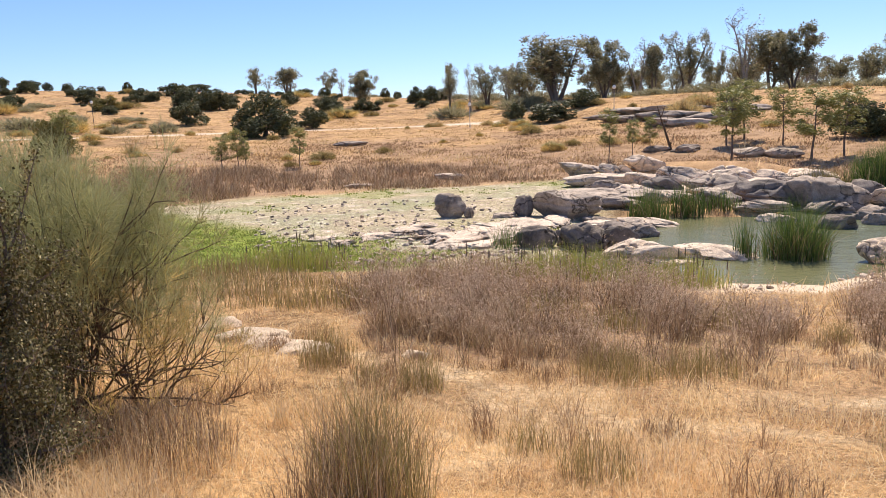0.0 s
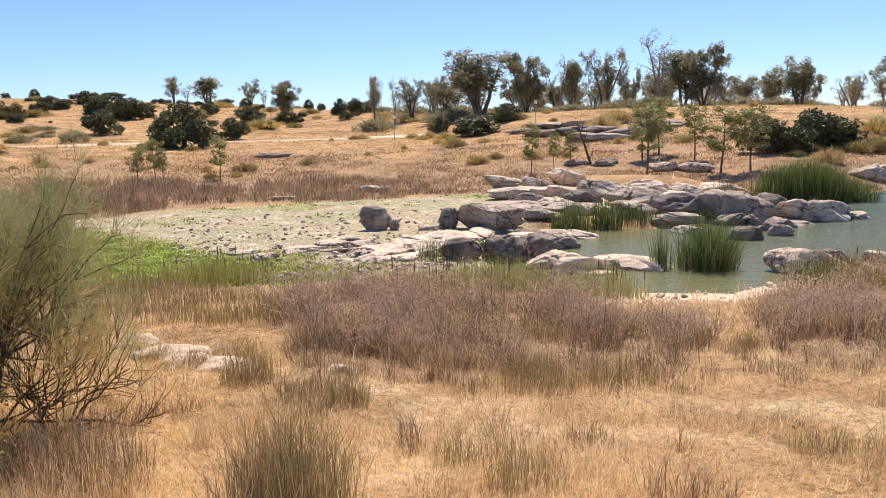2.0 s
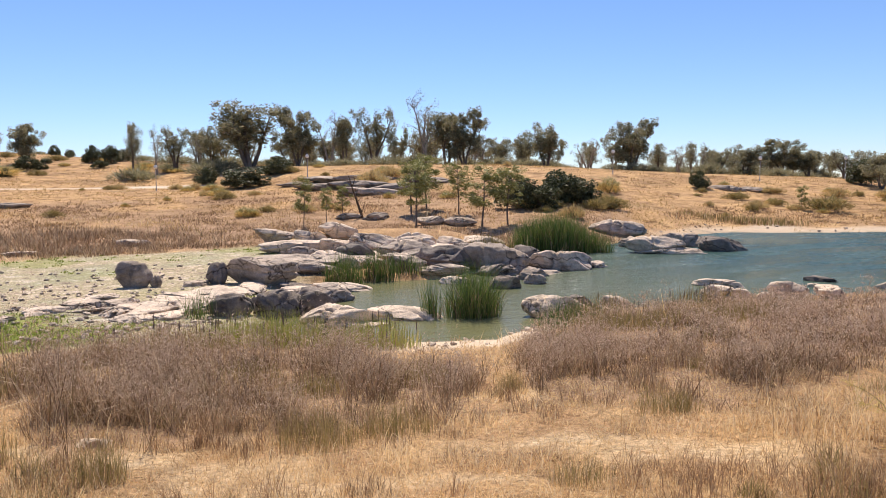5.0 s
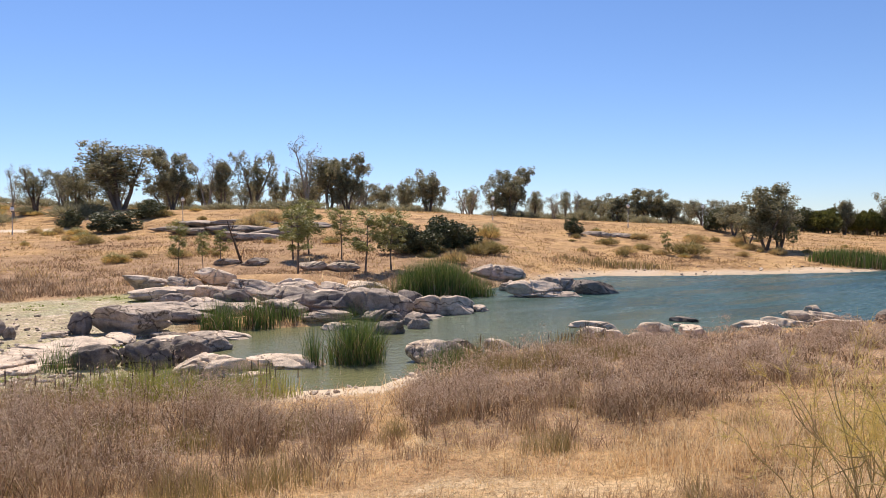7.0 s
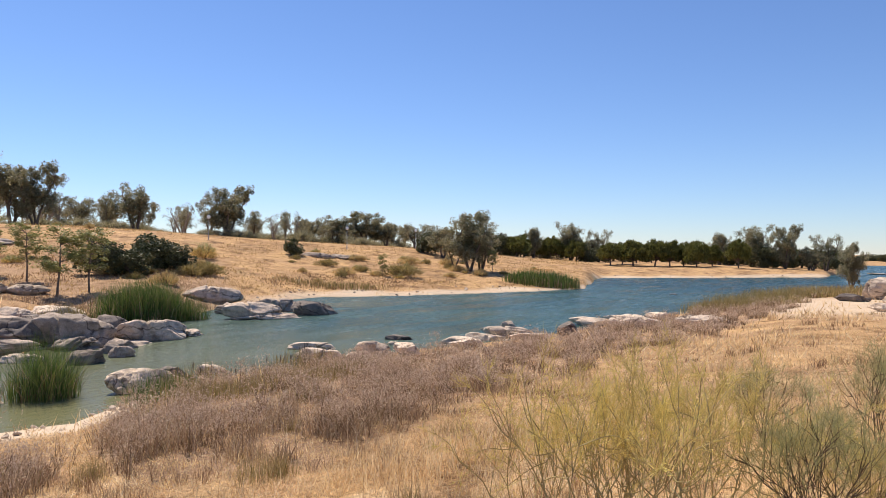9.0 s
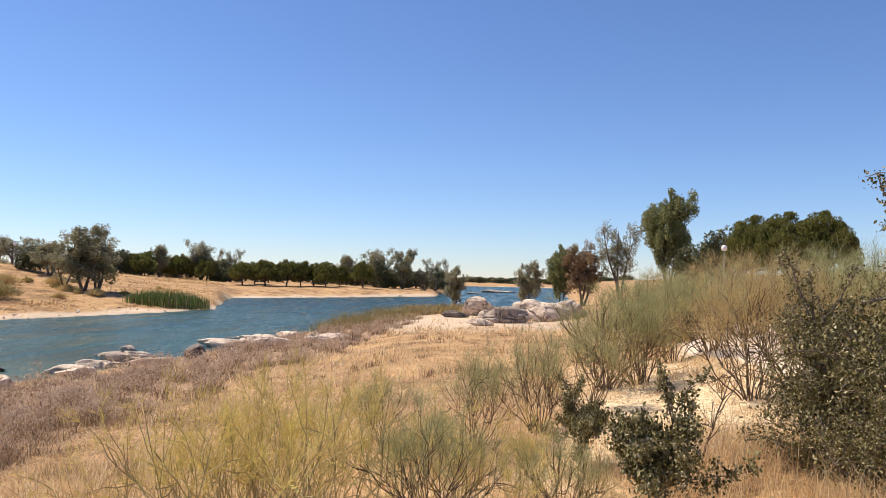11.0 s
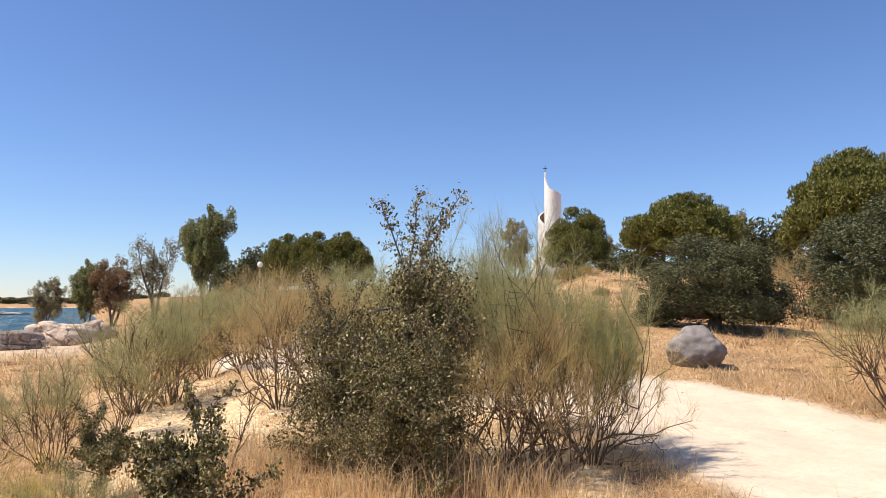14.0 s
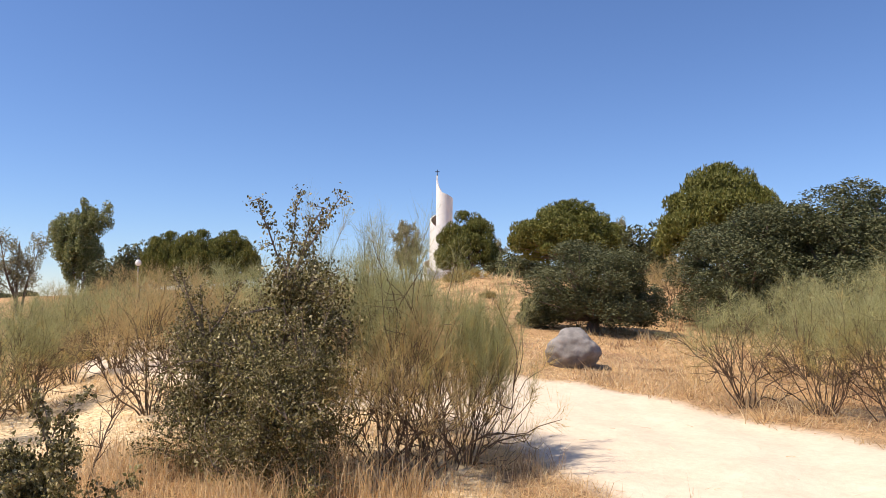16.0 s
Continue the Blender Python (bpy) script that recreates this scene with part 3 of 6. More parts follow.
# ---- granite boulders and slabs ----
def rock_shape(seed, level=3, joints=2, boxy=2.6, cut_planes=6, under=0.3):
    """A weathered granite block: a rounded whaleback with flat joint faces, open joints and an undercut foot, about 1 wide."""
    rng = random.Random(seed)
    bm = bmesh.new()
    bmesh.ops.create_icosphere(bm, subdivisions=level, radius=1)
    off = Vector((rng.uniform(-50, 50), rng.uniform(-50, 50), rng.uniform(-50, 50)))
    cuts = []
    for _ in range(joints):
        n = Vector((rng.uniform(-1, 1), rng.uniform(-0.7, 0.7), rng.uniform(-0.3, 0.3))).normalized()
        cuts.append((n, rng.uniform(-0.5, 0.5)))
    sheet = [rng.uniform(0.0, 0.25)] if joints == 1 or rng.random() < 0.3 and joints else []
    planes = [(Vector((rng.uniform(-1, 1), rng.uniform(-1, 1), rng.uniform(-0.45, 0.75))).normalized(), rng.uniform(0.66, 0.92)) for _ in range(cut_planes)]
    planes += [(Vector((rng.uniform(-1, 1), rng.uniform(-1, -0.2), rng.uniform(-0.2, 0.2))).normalized(), rng.uniform(0.55, 0.8)) for _ in range(2 if joints else 0)]
    for v in bm.verts:
        p = v.co.copy()
        m = (abs(p.x) ** boxy + abs(p.y) ** boxy + abs(p.z) ** boxy) ** (1 / boxy)
        q = p / m
        for n, d in planes:
            e = q.dot(n) - d
            if e > 0:
                q = q - n * e * 0.96
        big = noise.noise(q * 1.1 + off)
        small = noise.fractal(q * 2.6 + off, 1.0, 2.0, 4)
        q = q * (1 + 0.17 * big + 0.09 * small)
        for n, d in cuts:
            e = abs(q.dot(n) - d + 0.10 * noise.noise(q * 2.5 + off))
            q = q * (1 - 0.3 * max(0, 1 - e / 0.06))
        for s in sheet:
            e = abs(q.z - s + 0.14 * noise.noise(q * 1.2 - off))
            k = 0.2 * max(0, 1 - e / 0.06)
            q = Vector((q.x * (1 - k), q.y * (1 - k), q.z))
        w = min(1, max(0, (0.15 - q.z) / 0.9))
        foot = 1 - under * w * w * (3 - 2 * w)
        v.co = Vector((q.x * 0.5 * foot, q.y * 0.5 * foot, q.z * 0.5))
    for f in bm.faces:
        f.smooth = True
    return bm


ROCK_LABEL = "weathered rounded granite boulder with cracks"
count_rocks = [0]


def rock(x, y, wide, high, deep=None, turn=0.0, sink=0.3, mat=None, label=ROCK_LABEL, tilt=0.0, level=None, base=None, boxy=2.7, joints=3, group="granite boulders at the lake", dip=2.0):
    """One boulder: wide across the view, high above its footing, sunk a little into it."""
    count_rocks[0] += 1
    level = level or (5 if wide > 2.1 else 4)
    bm = rock_shape(count_rocks[0] * 7 + 3, level, joints, boxy, 8 if joints else 3, 0.4 if joints else 0.15)
    me = bpy.data.meshes.new("boulder")
    bm.to_mesh(me)
    bm.free()
    me.materials.append(mat or GRANITE)
    ob = new("boulder", me)
    deep = deep or wide * 0.75
    foot = max(height(x, y), -0.12) if base is None else base
    full = high / (1 - sink)
    az = math.degrees(math.atan2(x, y))
    me.transform(Matrix.Diagonal((wide, deep, full, 1)))
    ob.matrix_basis = pose(x, y, foot + high - full * 0.5, tilt, dip, -az + turn)
    return tagged(ob, label, "boulder", group)


DARK = "dark grey granite boulder, split and rounded"
SLAB = "low pale granite slab worn smooth"
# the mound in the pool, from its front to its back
rock(0.2, 31.8, 1.4, 1.00, 1.1, 15, 0.15, DIM_GRANITE, "lone grey granite boulder split by a level crack", joints=1, boxy=4.0)
rock(1.0, 31.6, 0.5, 0.48, 0.5, 40, mat=DIM_GRANITE)
rock(5.2, 31.4, 3.3, 1.14, 1.9, 8, 0.2, DIM_GRANITE, "large split granite boulder with a level crack", joints=1, dip=6)
rock(3.5, 31.6, 1.0, 0.85, 0.8, 20, mat=GREY_GRANITE, label=DARK)
rock(4.5, 24.2, 1.9, 0.98, 1.2, -12, mat=GREY_GRANITE, label=DARK, joints=4, boxy=4.0)
rock(3.0, 23.7, 1.6, 0.71, 0.9, 10, mat=GREY_GRANITE, label=DARK)
rock(5.8, 24.2, 1.5, 0.81, 1.0, 25, mat=GREY_GRANITE, label=DARK)
rock(6.3, 22.3, 3.2, 0.62, 2.0, 14, 0.4, label=SLAB, dip=4)
rock(8.2, 22.1, 2.9, 0.46, 1.8, -12, 0.4, label=SLAB, dip=3)
rock(6.6, 21.4, 1.8, 0.21, 0.9, 4, label=SLAB)
rock(8.1, 28.9, 2.8, 0.46, 1.5, -8, label=SLAB, dip=9)
rock(6.5, 30.4, 2.0, 0.37, 1.1, 10, label=SLAB, mat=DIM_GRANITE)
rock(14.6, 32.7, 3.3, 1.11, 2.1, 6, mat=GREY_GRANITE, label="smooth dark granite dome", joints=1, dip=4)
rock(16.7, 31.6, 3.5, 1.37, 2.3, -10, mat=DIM_GRANITE, joints=2, dip=8)
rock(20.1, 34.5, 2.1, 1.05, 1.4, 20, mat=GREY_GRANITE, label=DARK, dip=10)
rock(14.6, 26.6, 1.5, 0.61, 0.9, 10, mat=DIM_GRANITE)
rock(16.5, 28.5, 1.1, 0.47, 0.7, -25, mat=GREY_GRANITE, label=DARK)
rock(16.2, 27.1, 1.0, 0.55, 0.6, 12, mat=DIM_GRANITE)
rock(16.1, 30.7, 2.3, 0.64, 1.3, 4, label=SLAB, mat=DIM_GRANITE)
rock(9.1, 48.8, 3.6, 0.75, 2.3, 6, label=SLAB, dip=5)
rock(10.9, 46.3, 2.5, 1.06, 1.6, -8, dip=8)
rock(13.1, 47.0, 3.0, 0.81, 1.9, 12, label=SLAB, dip=9)
rock(13.6, 40.8, 3.3, 1.00, 2.1, -6, dip=9)
rock(16.5, 42.4, 3.4, 0.92, 2.2, 8, label=SLAB, dip=8)
rock(19.3, 42.7, 2.8, 0.75, 1.8, -14, label=SLAB, dip=8)
rock(13.7, 36.9, 3.6, 0.95, 2.3, 10, mat=DIM_GRANITE, dip=7)
rock(11.2, 41.8, 2.4, 0.75, 1.6, -6, dip=6)
rock(8.9, 39.8, 2.5, 0.63, 1.6, 14, mat=DIM_GRANITE)
rock(8.4, 36.4, 2.4, 0.43, 1.5, -10, mat=DIM_GRANITE, label=SLAB)
rock(11.1, 37.4, 2.7, 0.86, 1.8, 4, mat=GREY_GRANITE, label=DARK)
rock(11.9, 32.1, 2.3, 0.67, 1.3, -4, label=SLAB, mat=DIM_GRANITE)
rock(22.7, 54.4, 2.5, 0.67, 1.4, 10, label=SLAB)
rock(24.6, 53.2, 3.3, 0.63, 1.8, -12, label=SLAB)
rock(7.6, 33.2, 3.4, 0.5, 2.2, -10, mat=DIM_GRANITE, label=SLAB)
rock(6.2, 28.8, 2.2, 0.4, 1.5, 12, label=SLAB)
rock(6.6, 26.6, 2.4, 0.6, 1.6, -14, mat=DIM_GRANITE)
rock(4.9, 26.0, 2.2, 0.8, 1.4, 5, mat=GREY_GRANITE, label=DARK)
rock(12.8, 34.6, 3.3, 0.5, 2.2, -4, label=SLAB)
rock(10.4, 33.9, 2.6, 0.5, 1.8, 8, label=SLAB)
rock(14.0, 34.6, 3.0, 0.7, 2.2, 4, mat=DIM_GRANITE)
rock(18.4, 38.2, 3.4, 0.95, 2.6, 5, mat=DIM_GRANITE)
rock(9.7, 36.9, 2.6, 0.6, 2.0, -10)
rock(21.4, 43.0, 3.6, 0.9, 2.6, -14)
rock(15.6, 39.0, 3.2, 0.9, 2.4, -6)
rock(20.6, 32.2, 3.0, 0.5, 2.2, -6, label=SLAB)
rock(22.2, 31.2, 1.9, 0.4, 1.4, 12, label=SLAB)
rock(18.8, 34.6, 2.8, 0.6, 2.4, 0, label=SLAB)
rock(13.4, 30.9, 2.6, 0.45, 1.5, 8, label=SLAB)
rock(5.3, 21.6, 1.1, 0.3, 0.9, 35, label=SLAB)
rock(17.7, 29.4, 1.5, 0.5, 1.2, -25, mat=DIM_GRANITE)
rock(13.2, 28.8, 1.6, 0.4, 1.2, 4, label=SLAB)
rock(19.7, 59.1, 2.9, 0.5, 2.0, 10, 0.5, mat=DIM_GRANITE)
rock(17.6, 60.6, 2.4, 0.4, 2.0, 0, 0.5)
rock(-10.1, 78.7, 4.2, 0.4, 2.4, 4, 0.5, mat=DIM_GRANITE, label=SLAB)
rock(-5.8, 48.6, 2.2, 0.2, 1.4, 4, label=SLAB)
rock(0.4, 52.0, 2.4, 0.4, 1.6, 8, label=SLAB)
# low bedrock between the blocks
BEDROCK = "low worn granite bedrock between boulders"
rock(9.4, 37.0, 9.0, 0.38, 9.0, 10, 0.6, DIM_GRANITE, BEDROCK, joints=4, dip=1)
rock(15.4, 37.5, 9.0, 0.5, 9.0, -20, 0.6, None, BEDROCK, joints=4, dip=1)
rock(12.0, 43.5, 10.0, 0.5, 6.0, 8, 0.6, None, BEDROCK, joints=4, dip=2)
rock(5.4, 27.2, 5.4, 0.3, 5.5, -6, 0.6, DIM_GRANITE, BEDROCK, joints=4, dip=1)
rock(17.6, 31.0, 5.5, 0.3, 4.5, 12, 0.6, DIM_GRANITE, BEDROCK, joints=4, dip=1)
rock(0.9, 26.3, 5.5, 0.16, 3.4, 4, 0.6, None, BEDROCK, joints=4, dip=1)
rock(6.9, 22.6, 4.6, 0.22, 2.4, 4, 0.6, None, BEDROCK, joints=4, dip=1)
# the point across the channel
rock(34.4, 45.4, 4.5, 1.18, 2.5, -12, label=SLAB, dip=5)
rock(30.1, 35.7, 3.9, 1.08, 2.2, 4, label=SLAB)
rock(34.8, 38.5, 4.1, 1.02, 2.3, -8, mat=DIM_GRANITE, dip=8)
rock(34.5, 35.1, 3.4, 0.96, 1.9, 10, mat=GREY_GRANITE, label=DARK, dip=8)
rock(30.5, 35.1, 4.6, 0.51, 2.2, 18, label=SLAB)
rock(20.1, 31.0, 3.6, 1.09, 2.0, 8, label=SLAB, dip=4)
rock(21.2, 30.8, 1.1, 0.55, 0.8, 8, mat=DIM_GRANITE)
rock(31.6, 39.4, 3.0, 0.8, 2.0, 18, mat=DIM_GRANITE)
rock(37.4, 38.2, 1.6, 0.3, 1.2, 0, mat=GREY_GRANITE)
# along the near shore
rock(13.0, 20.3, 2.5, 0.78, 1.5, 24, label=SLAB)
rock(14.3, 20.9, 1.5, 0.62, 1.2, -14, mat=GREY_GRANITE)
rock(16.0, 21.3, 1.15, 0.4, 0.9, 10)
rock(14.2, 22.8, 0.7, 0.3, 0.5, 10, mat=GREY_GRANITE)
rock(22.9, 22.9, 2.4, 0.4, 1.3, 6, label=SLAB)
rock(19.9, 19.6, 2.2, 0.52, 1.3, -10, label=SLAB)
rock(21.4, 18.4, 1.5, 0.66, 1.1, 8)
rock(22.4, 17.5, 1.4, 0.5, 1.0, -20)
rock(20.6, 18.3, 1.2, 0.3, 0.9, 12, label=SLAB)
rock(27.8, 22.2, 1.45, 0.32, 0.9, -8, mat=GREY_GRANITE)
rock(26.2, 21.0, 0.9, 0.25, 0.7, 14)
rock(28.4, 19.2, 2.0, 0.45, 1.2, 6)
rock(30.5, 18.9, 2.0, 0.45, 1.3, -6)
rock(32.2, 18.4, 3.2, 0.66, 1.6, 4)
rock(30.8, 16.4, 2.4, 0.34, 1.4, 10, label=SLAB)
rock(26.0, 17.0, 1.6, 0.4, 1.1, -10)
rock(36.3, 21.0, 0.9, 0.5, 0.8, 0)
rock(34.8, 21.0, 1.5, 0.2, 0.8, 8, label=SLAB)
rock(31.8, 15.2, 1.0, 0.7, 0.9, 14, mat=GREY_GRANITE)
rock(40.6, 17.5, 3.2, 0.6, 1.6, -4)
rock(38.4, 15.0, 2.2, 0.55, 1.5, 8)
rock(41.2, 15.4, 2.6, 0.5, 1.6, -12)
rock(45.6, 17.8, 2.4, 0.4, 1.4, 0, label=SLAB)
rock(43.6, 14.6, 1.8, 0.45, 1.2, 20)
rock(36.6, 13.4, 2.4, 0.5, 1.4, 6, label=SLAB)
rock(35.1, 9.5, 2.9, 0.45, 1.5, -6, label=SLAB)
# the spit
rock(60.5, 4.1, 3.0, 1.6, 2.4, 10)
rock(46.0, 1.4, 3.4, 1.0, 2.2, -8, mat=DIM_GRANITE)
rock(50.6, -1.2, 4.8, 1.45, 2.6, 6)
rock(54.0, -3.0, 3.6, 1.4, 2.4, -14, mat=DIM_GRANITE)
rock(56.8, 5.6, 2.6, 0.5, 1.4, 4, mat=GREY_GRANITE)
rock(41.6, 2.6, 1.9, 0.4, 1.0, -10, label=SLAB)
rock(48.6, 2.6, 1.4, 0.8, 1.2, 24)
# mud flat slabs
for mx, my, mw, mh in ((-0.3, 25.5, 1.7, 0.3), (0.7, 25.1, 1.6, 0.26), (-1.7, 27.6, 1.9, 0.26), (-0.4, 27.0, 1.6, 0.3), (1.4, 24.4, 1.5, 0.2), (-3.7, 25.2, 1.2, 0.2), (2.0, 26.8, 1.8, 0.24), (3.2, 27.6, 2.0, 0.22), (1.8, 28.6, 2.2, 0.2), (0.9, 26.2, 2.6, 0.3), (2.4, 25.4, 2.2, 0.28), (-2.6, 26.4, 1.6, 0.2), (-4.6, 26.6, 1.3, 0.16), (3.0, 29.4, 2.4, 0.22), (-0.9, 29.0, 1.2, 0.16), (0.2, 24.2, 1.6, 0.22), (4.4, 29.6, 2.2, 0.3), (2.6, 31.6, 1.6, 0.2)):
    rock(mx, my, mw * 1.3, mh * 0.8, mw * 0.9, mw * 40, 0.55, label=SLAB)
# the pale slab in the grass below the look-out
BLEACHED = "bleached pale granite slab showing through dry grass"
rock(-2.8, 9.8, 1.1, 0.13, 0.8, -14, 0.6, PALE_SLAB, BLEACHED, joints=1)
rock(-1.8, 8.5, 0.9, 0.12, 0.6, -30, 0.6, PALE_SLAB, BLEACHED, joints=1)
rock(-2.3, 9.1, 0.9, 0.10, 0.6, -40, 0.6, PALE_SLAB, BLEACHED, joints=1)
rock(-0.4, 8.2, 0.4, 0.10, 0.4, -30, 0.6, PALE_SLAB, BLEACHED, joints=1)
rock(-3.6, 10.8, 0.8, 0.13, 0.6, 10, 0.6, PALE_SLAB, BLEACHED, joints=1)
# outcrops on the ridge
for mx, my, mw, mh in ((24.6, 77.5, 7.0, 1.5), (29.0, 79.0, 6.5, 1.4), (26.0, 82.5, 7.5, 1.5), (21.5, 85.0, 6.0, 1.2), (28.0, 87.0, 7.0, 1.3), (24.5, 90.0, 6.5, 1.1), (33.5, 82.0, 5.0, 1.3), (19.5, 89.5, 4.5, 1.0), (67.1, 67.0, 4.2, 1.1), (69.6, 65.6, 3.6, 0.9)):
    rock(mx, my, mw * 1.2, mh * 0.5, mw * 0.7, mw * 9 - 50, 0.45, mat=DIM_GRANITE, label="grey granite outcrop among dry grass", level=4)
# the boulder by the sandy track
rock(9.77, -10.85, 1.16, 0.72, 1.0, 12, 0.2, mat=TRACK_STONE, label="rounded grey granite boulder beside a sandy track", level=5, joints=0, boxy=2.1)

# ---- trees ----
def crown_of(rng, centres, sizes, per, leaf, ratio=0.45, droop=0.3, inner=0.3, far=True):
    pts = []
    for c, s in zip(centres, sizes):
        pts.append(np.array(c) + on_ball(rng, per, inner) * np.array(s))
    pts = np.concatenate(pts)
    return flakes(rng, pts, leaf, max(ratio, 0.5)) if far else leaves(rng, pts, leaf, ratio, droop)


def tree_thing(name, label, category, wood, wood_mat, crown, crown_mat, group=""):
    """Trunk and crown, brought to one unit high and one unit wide, the crown over the foot."""
    ob = tagged(new(name), label, category, group)
    (wv, wf), (cv, cf) = wood, crown
    low, high = np.percentile(cv, 1, 0), np.percentile(cv, 99, 0)
    mid, size = (low + high) * 0.5, np.array([(high - low)[:2].mean()] * 2 + [cv[:, 2].max()])
    lean = np.clip(np.concatenate([wv[:, 2], cv[:, 2]]) / mid[2], 0, 1)[:, None] * np.array([mid[0], mid[1], 0])
    piece("trunk", (wv - lean[:len(wv)]) / size, wf, wood_mat, ob, "", True)
    piece("crown", (cv - lean[len(wv):]) / size, cf, crown_mat, ob)
    return ob


def eucalypt(seed, stems=3, spread=0.34, clumps=36, per=46, leaf=0.021, mat=None, bare=0.0, label="tall eucalyptus with an airy grey-green crown"):
    """Slim rising stems, forked limbs and loose sprays of hanging leaves at their ends."""
    rng = np.random.default_rng(seed)
    blocks, pts_all = [], []
    for s in range(stems):
        a = 2 * np.pi * s / stems + rng.uniform(0, 1)
        lean = rng.uniform(0.06, 0.26) if stems > 1 else 0.04
        top = rng.uniform(0.66, 0.88)
        pts, rad = limb(rng, (0.012 * np.cos(a), 0.012 * np.sin(a), -0.03), (lean * np.cos(a), lean * np.sin(a), 1), top, 0.017, 0.004, 9, 0.06, 0.03)
        blocks.append(tube(pts, rad, 6))
        for k in range(max(4, clumps // stems)):
            i = int(np.clip(rng.normal(6.2, 2.0), 2, 9))
            way = np.array([rng.normal() * 0.7, rng.normal() * 0.7, rng.uniform(0.5, 1.7)])
            lp, lr = limb(rng, pts[i], way, rng.uniform(0.09, spread * 0.75) * (1.15 - 0.05 * i), 0.006, 0.002, 5, 0.18, 0.06)
            blocks.append(tube(lp, lr, 3))
            for j in (3, 4, 5, 5):
                tw, tr = limb(rng, lp[j], (lp[j] - lp[j - 1]) * 8 + rng.normal(size=3) * 0.5, rng.uniform(0.03, 0.08), 0.002, 0.0008, 2, 0.2)
                blocks.append(tube(tw, tr, 3))
                if rng.uniform() >= bare:
                    q = rng.uniform(0.028, 0.058)
                    pts_all.append(tw[-1] + on_ball(rng, per, 0.0) * np.array([q, q, q * 1.6]) - np.array([0, 0, q * 0.3]))
    crown = flakes(rng, np.concatenate(pts_all), leaf, 0.55)
    return tree_thing("eucalyptus", label, "tree", joined(blocks), PALE_BARK if bare else BARK, crown, mat or EUCALYPT, "eucalyptus on the ridge")


def holm_oak(seed, blobs=22, per=135, leaf=0.07, flat=0.75, trunk=0.06, mat=None, name="holm_oak", label="dark green rounded holm oak", lump=1.0):
    """About one unit high and 1.2 wide."""
    rng = np.random.default_rng(seed)
    blocks, cen, siz = [], [], []
    pts, rad = limb(rng, (0, 0, -0.05), (0.05, 0.02, 1), trunk + 0.2, 0.05, 0.03, 4, 0.08)
    blocks.append(tube(pts, rad, 6))
    for b in range(blobs):
        a = rng.uniform(0, 2 * np.pi)
        q = np.sqrt(rng.uniform(0, 1)) * 0.42
        h = trunk + (1 - trunk) * rng.uniform(0.1, 0.84) * (1 - 0.4 * (q / 0.42) ** 2)
        c = np.array([q * np.cos(a), q * np.sin(a), h])
        lp, lr = limb(rng, pts[3], c - pts[3], np.linalg.norm(c - pts[3]), 0.018, 0.005, 3, 0.1)
        blocks.append(tube(lp, lr, 3))
        s = rng.uniform(0.12, 0.22) * lump
        cen.append(c)
        siz.append((s, s, s * flat * 1.25))
    crown = crown_of(rng, cen, siz, per, leaf, 0.55, 0.0, 0.6)
    return tree_thing(name, label, "tree", joined(blocks), BARK, crown, mat or OAK, "holm oaks")


def stone_pine(seed, per=420, leaf=0.05, stemmed=0.42, label="umbrella-shaped stone pine with dense green needles"):
    rng = np.random.default_rng(seed)
    blocks, cen, siz = [], [], []
    pts, rad = limb(rng, (0, 0, -0.04), (0.04, 0.03, 1), stemmed + 0.08, 0.035, 0.025, 5, 0.05)
    blocks.append(tube(pts, rad, 7))
    for b in range(150):
        a, q = rng.uniform(0, 2 * np.pi), np.sqrt(rng.uniform(0, 1)) * 0.46
        h = stemmed + (0.9 - stemmed) * np.sqrt(1 - (q / 0.5) ** 2) * rng.uniform(0.08, 0.97) ** 0.6
        c = np.array([q * np.cos(a), q * np.sin(a), h])
        lp, lr = limb(rng, pts[-1], c - pts[-1] + np.array([0, 0, -0.05]), np.linalg.norm(c - pts[-1]), 0.014, 0.004, 4, 0.08, 0.04)
        if b % 3 == 0:
            blocks.append(tube(lp, lr, 3))
        s = rng.uniform(0.07, 0.12)
        cen.append(c)
        siz.append((s, s, s * 0.85))
    rest = np.concatenate([np.array(c) + on_ball(rng, per, 0.6) * np.array(s) for c, s in zip(cen, siz)])
    v, f = sprigs(rng, rest, rng.normal(size=rest.shape) * 0.5 + np.array([0, 0, 0.7]), rng.uniform(0.6, 1.3, len(rest)) * leaf, np.full(len(rest), leaf * 0.45))
    return tree_thing("stone_pine", label, "tree", joined(blocks), BARK, (v, f), PINE, "stone pines")


def sapling(seed, mat=None, label="young slender tree planted in dry grass"):
    rng = np.random.default_rng(seed)
    pts, rad = limb(rng, (0, 0, -0.03), (0, 0, 1), 0.95, 0.011, 0.004, 7, 0.025)
    blocks, cen, siz = [tube(pts, rad, 5)], [], []
    for k in range(34):
        i = rng.integers(3, 8)
        lp, lr = limb(rng, pts[i], (rng.normal(), rng.normal(), rng.uniform(0.4, 1.5)), rng.uniform(0.08, 0.2), 0.004, 0.0015, 3, 0.15)
        blocks.append(tube(lp, lr, 4))
        s = rng.uniform(0.035, 0.075)
        cen.append(lp[-1])
        siz.append((s, s, s * 1.1))
    return tree_thing("young_tree", label, "tree", joined(blocks), BARK, crown_of(rng, cen, siz, 80, 0.024, 0.4, 0.5, 0.1), mat or SAPLING, "young trees")


used = set()


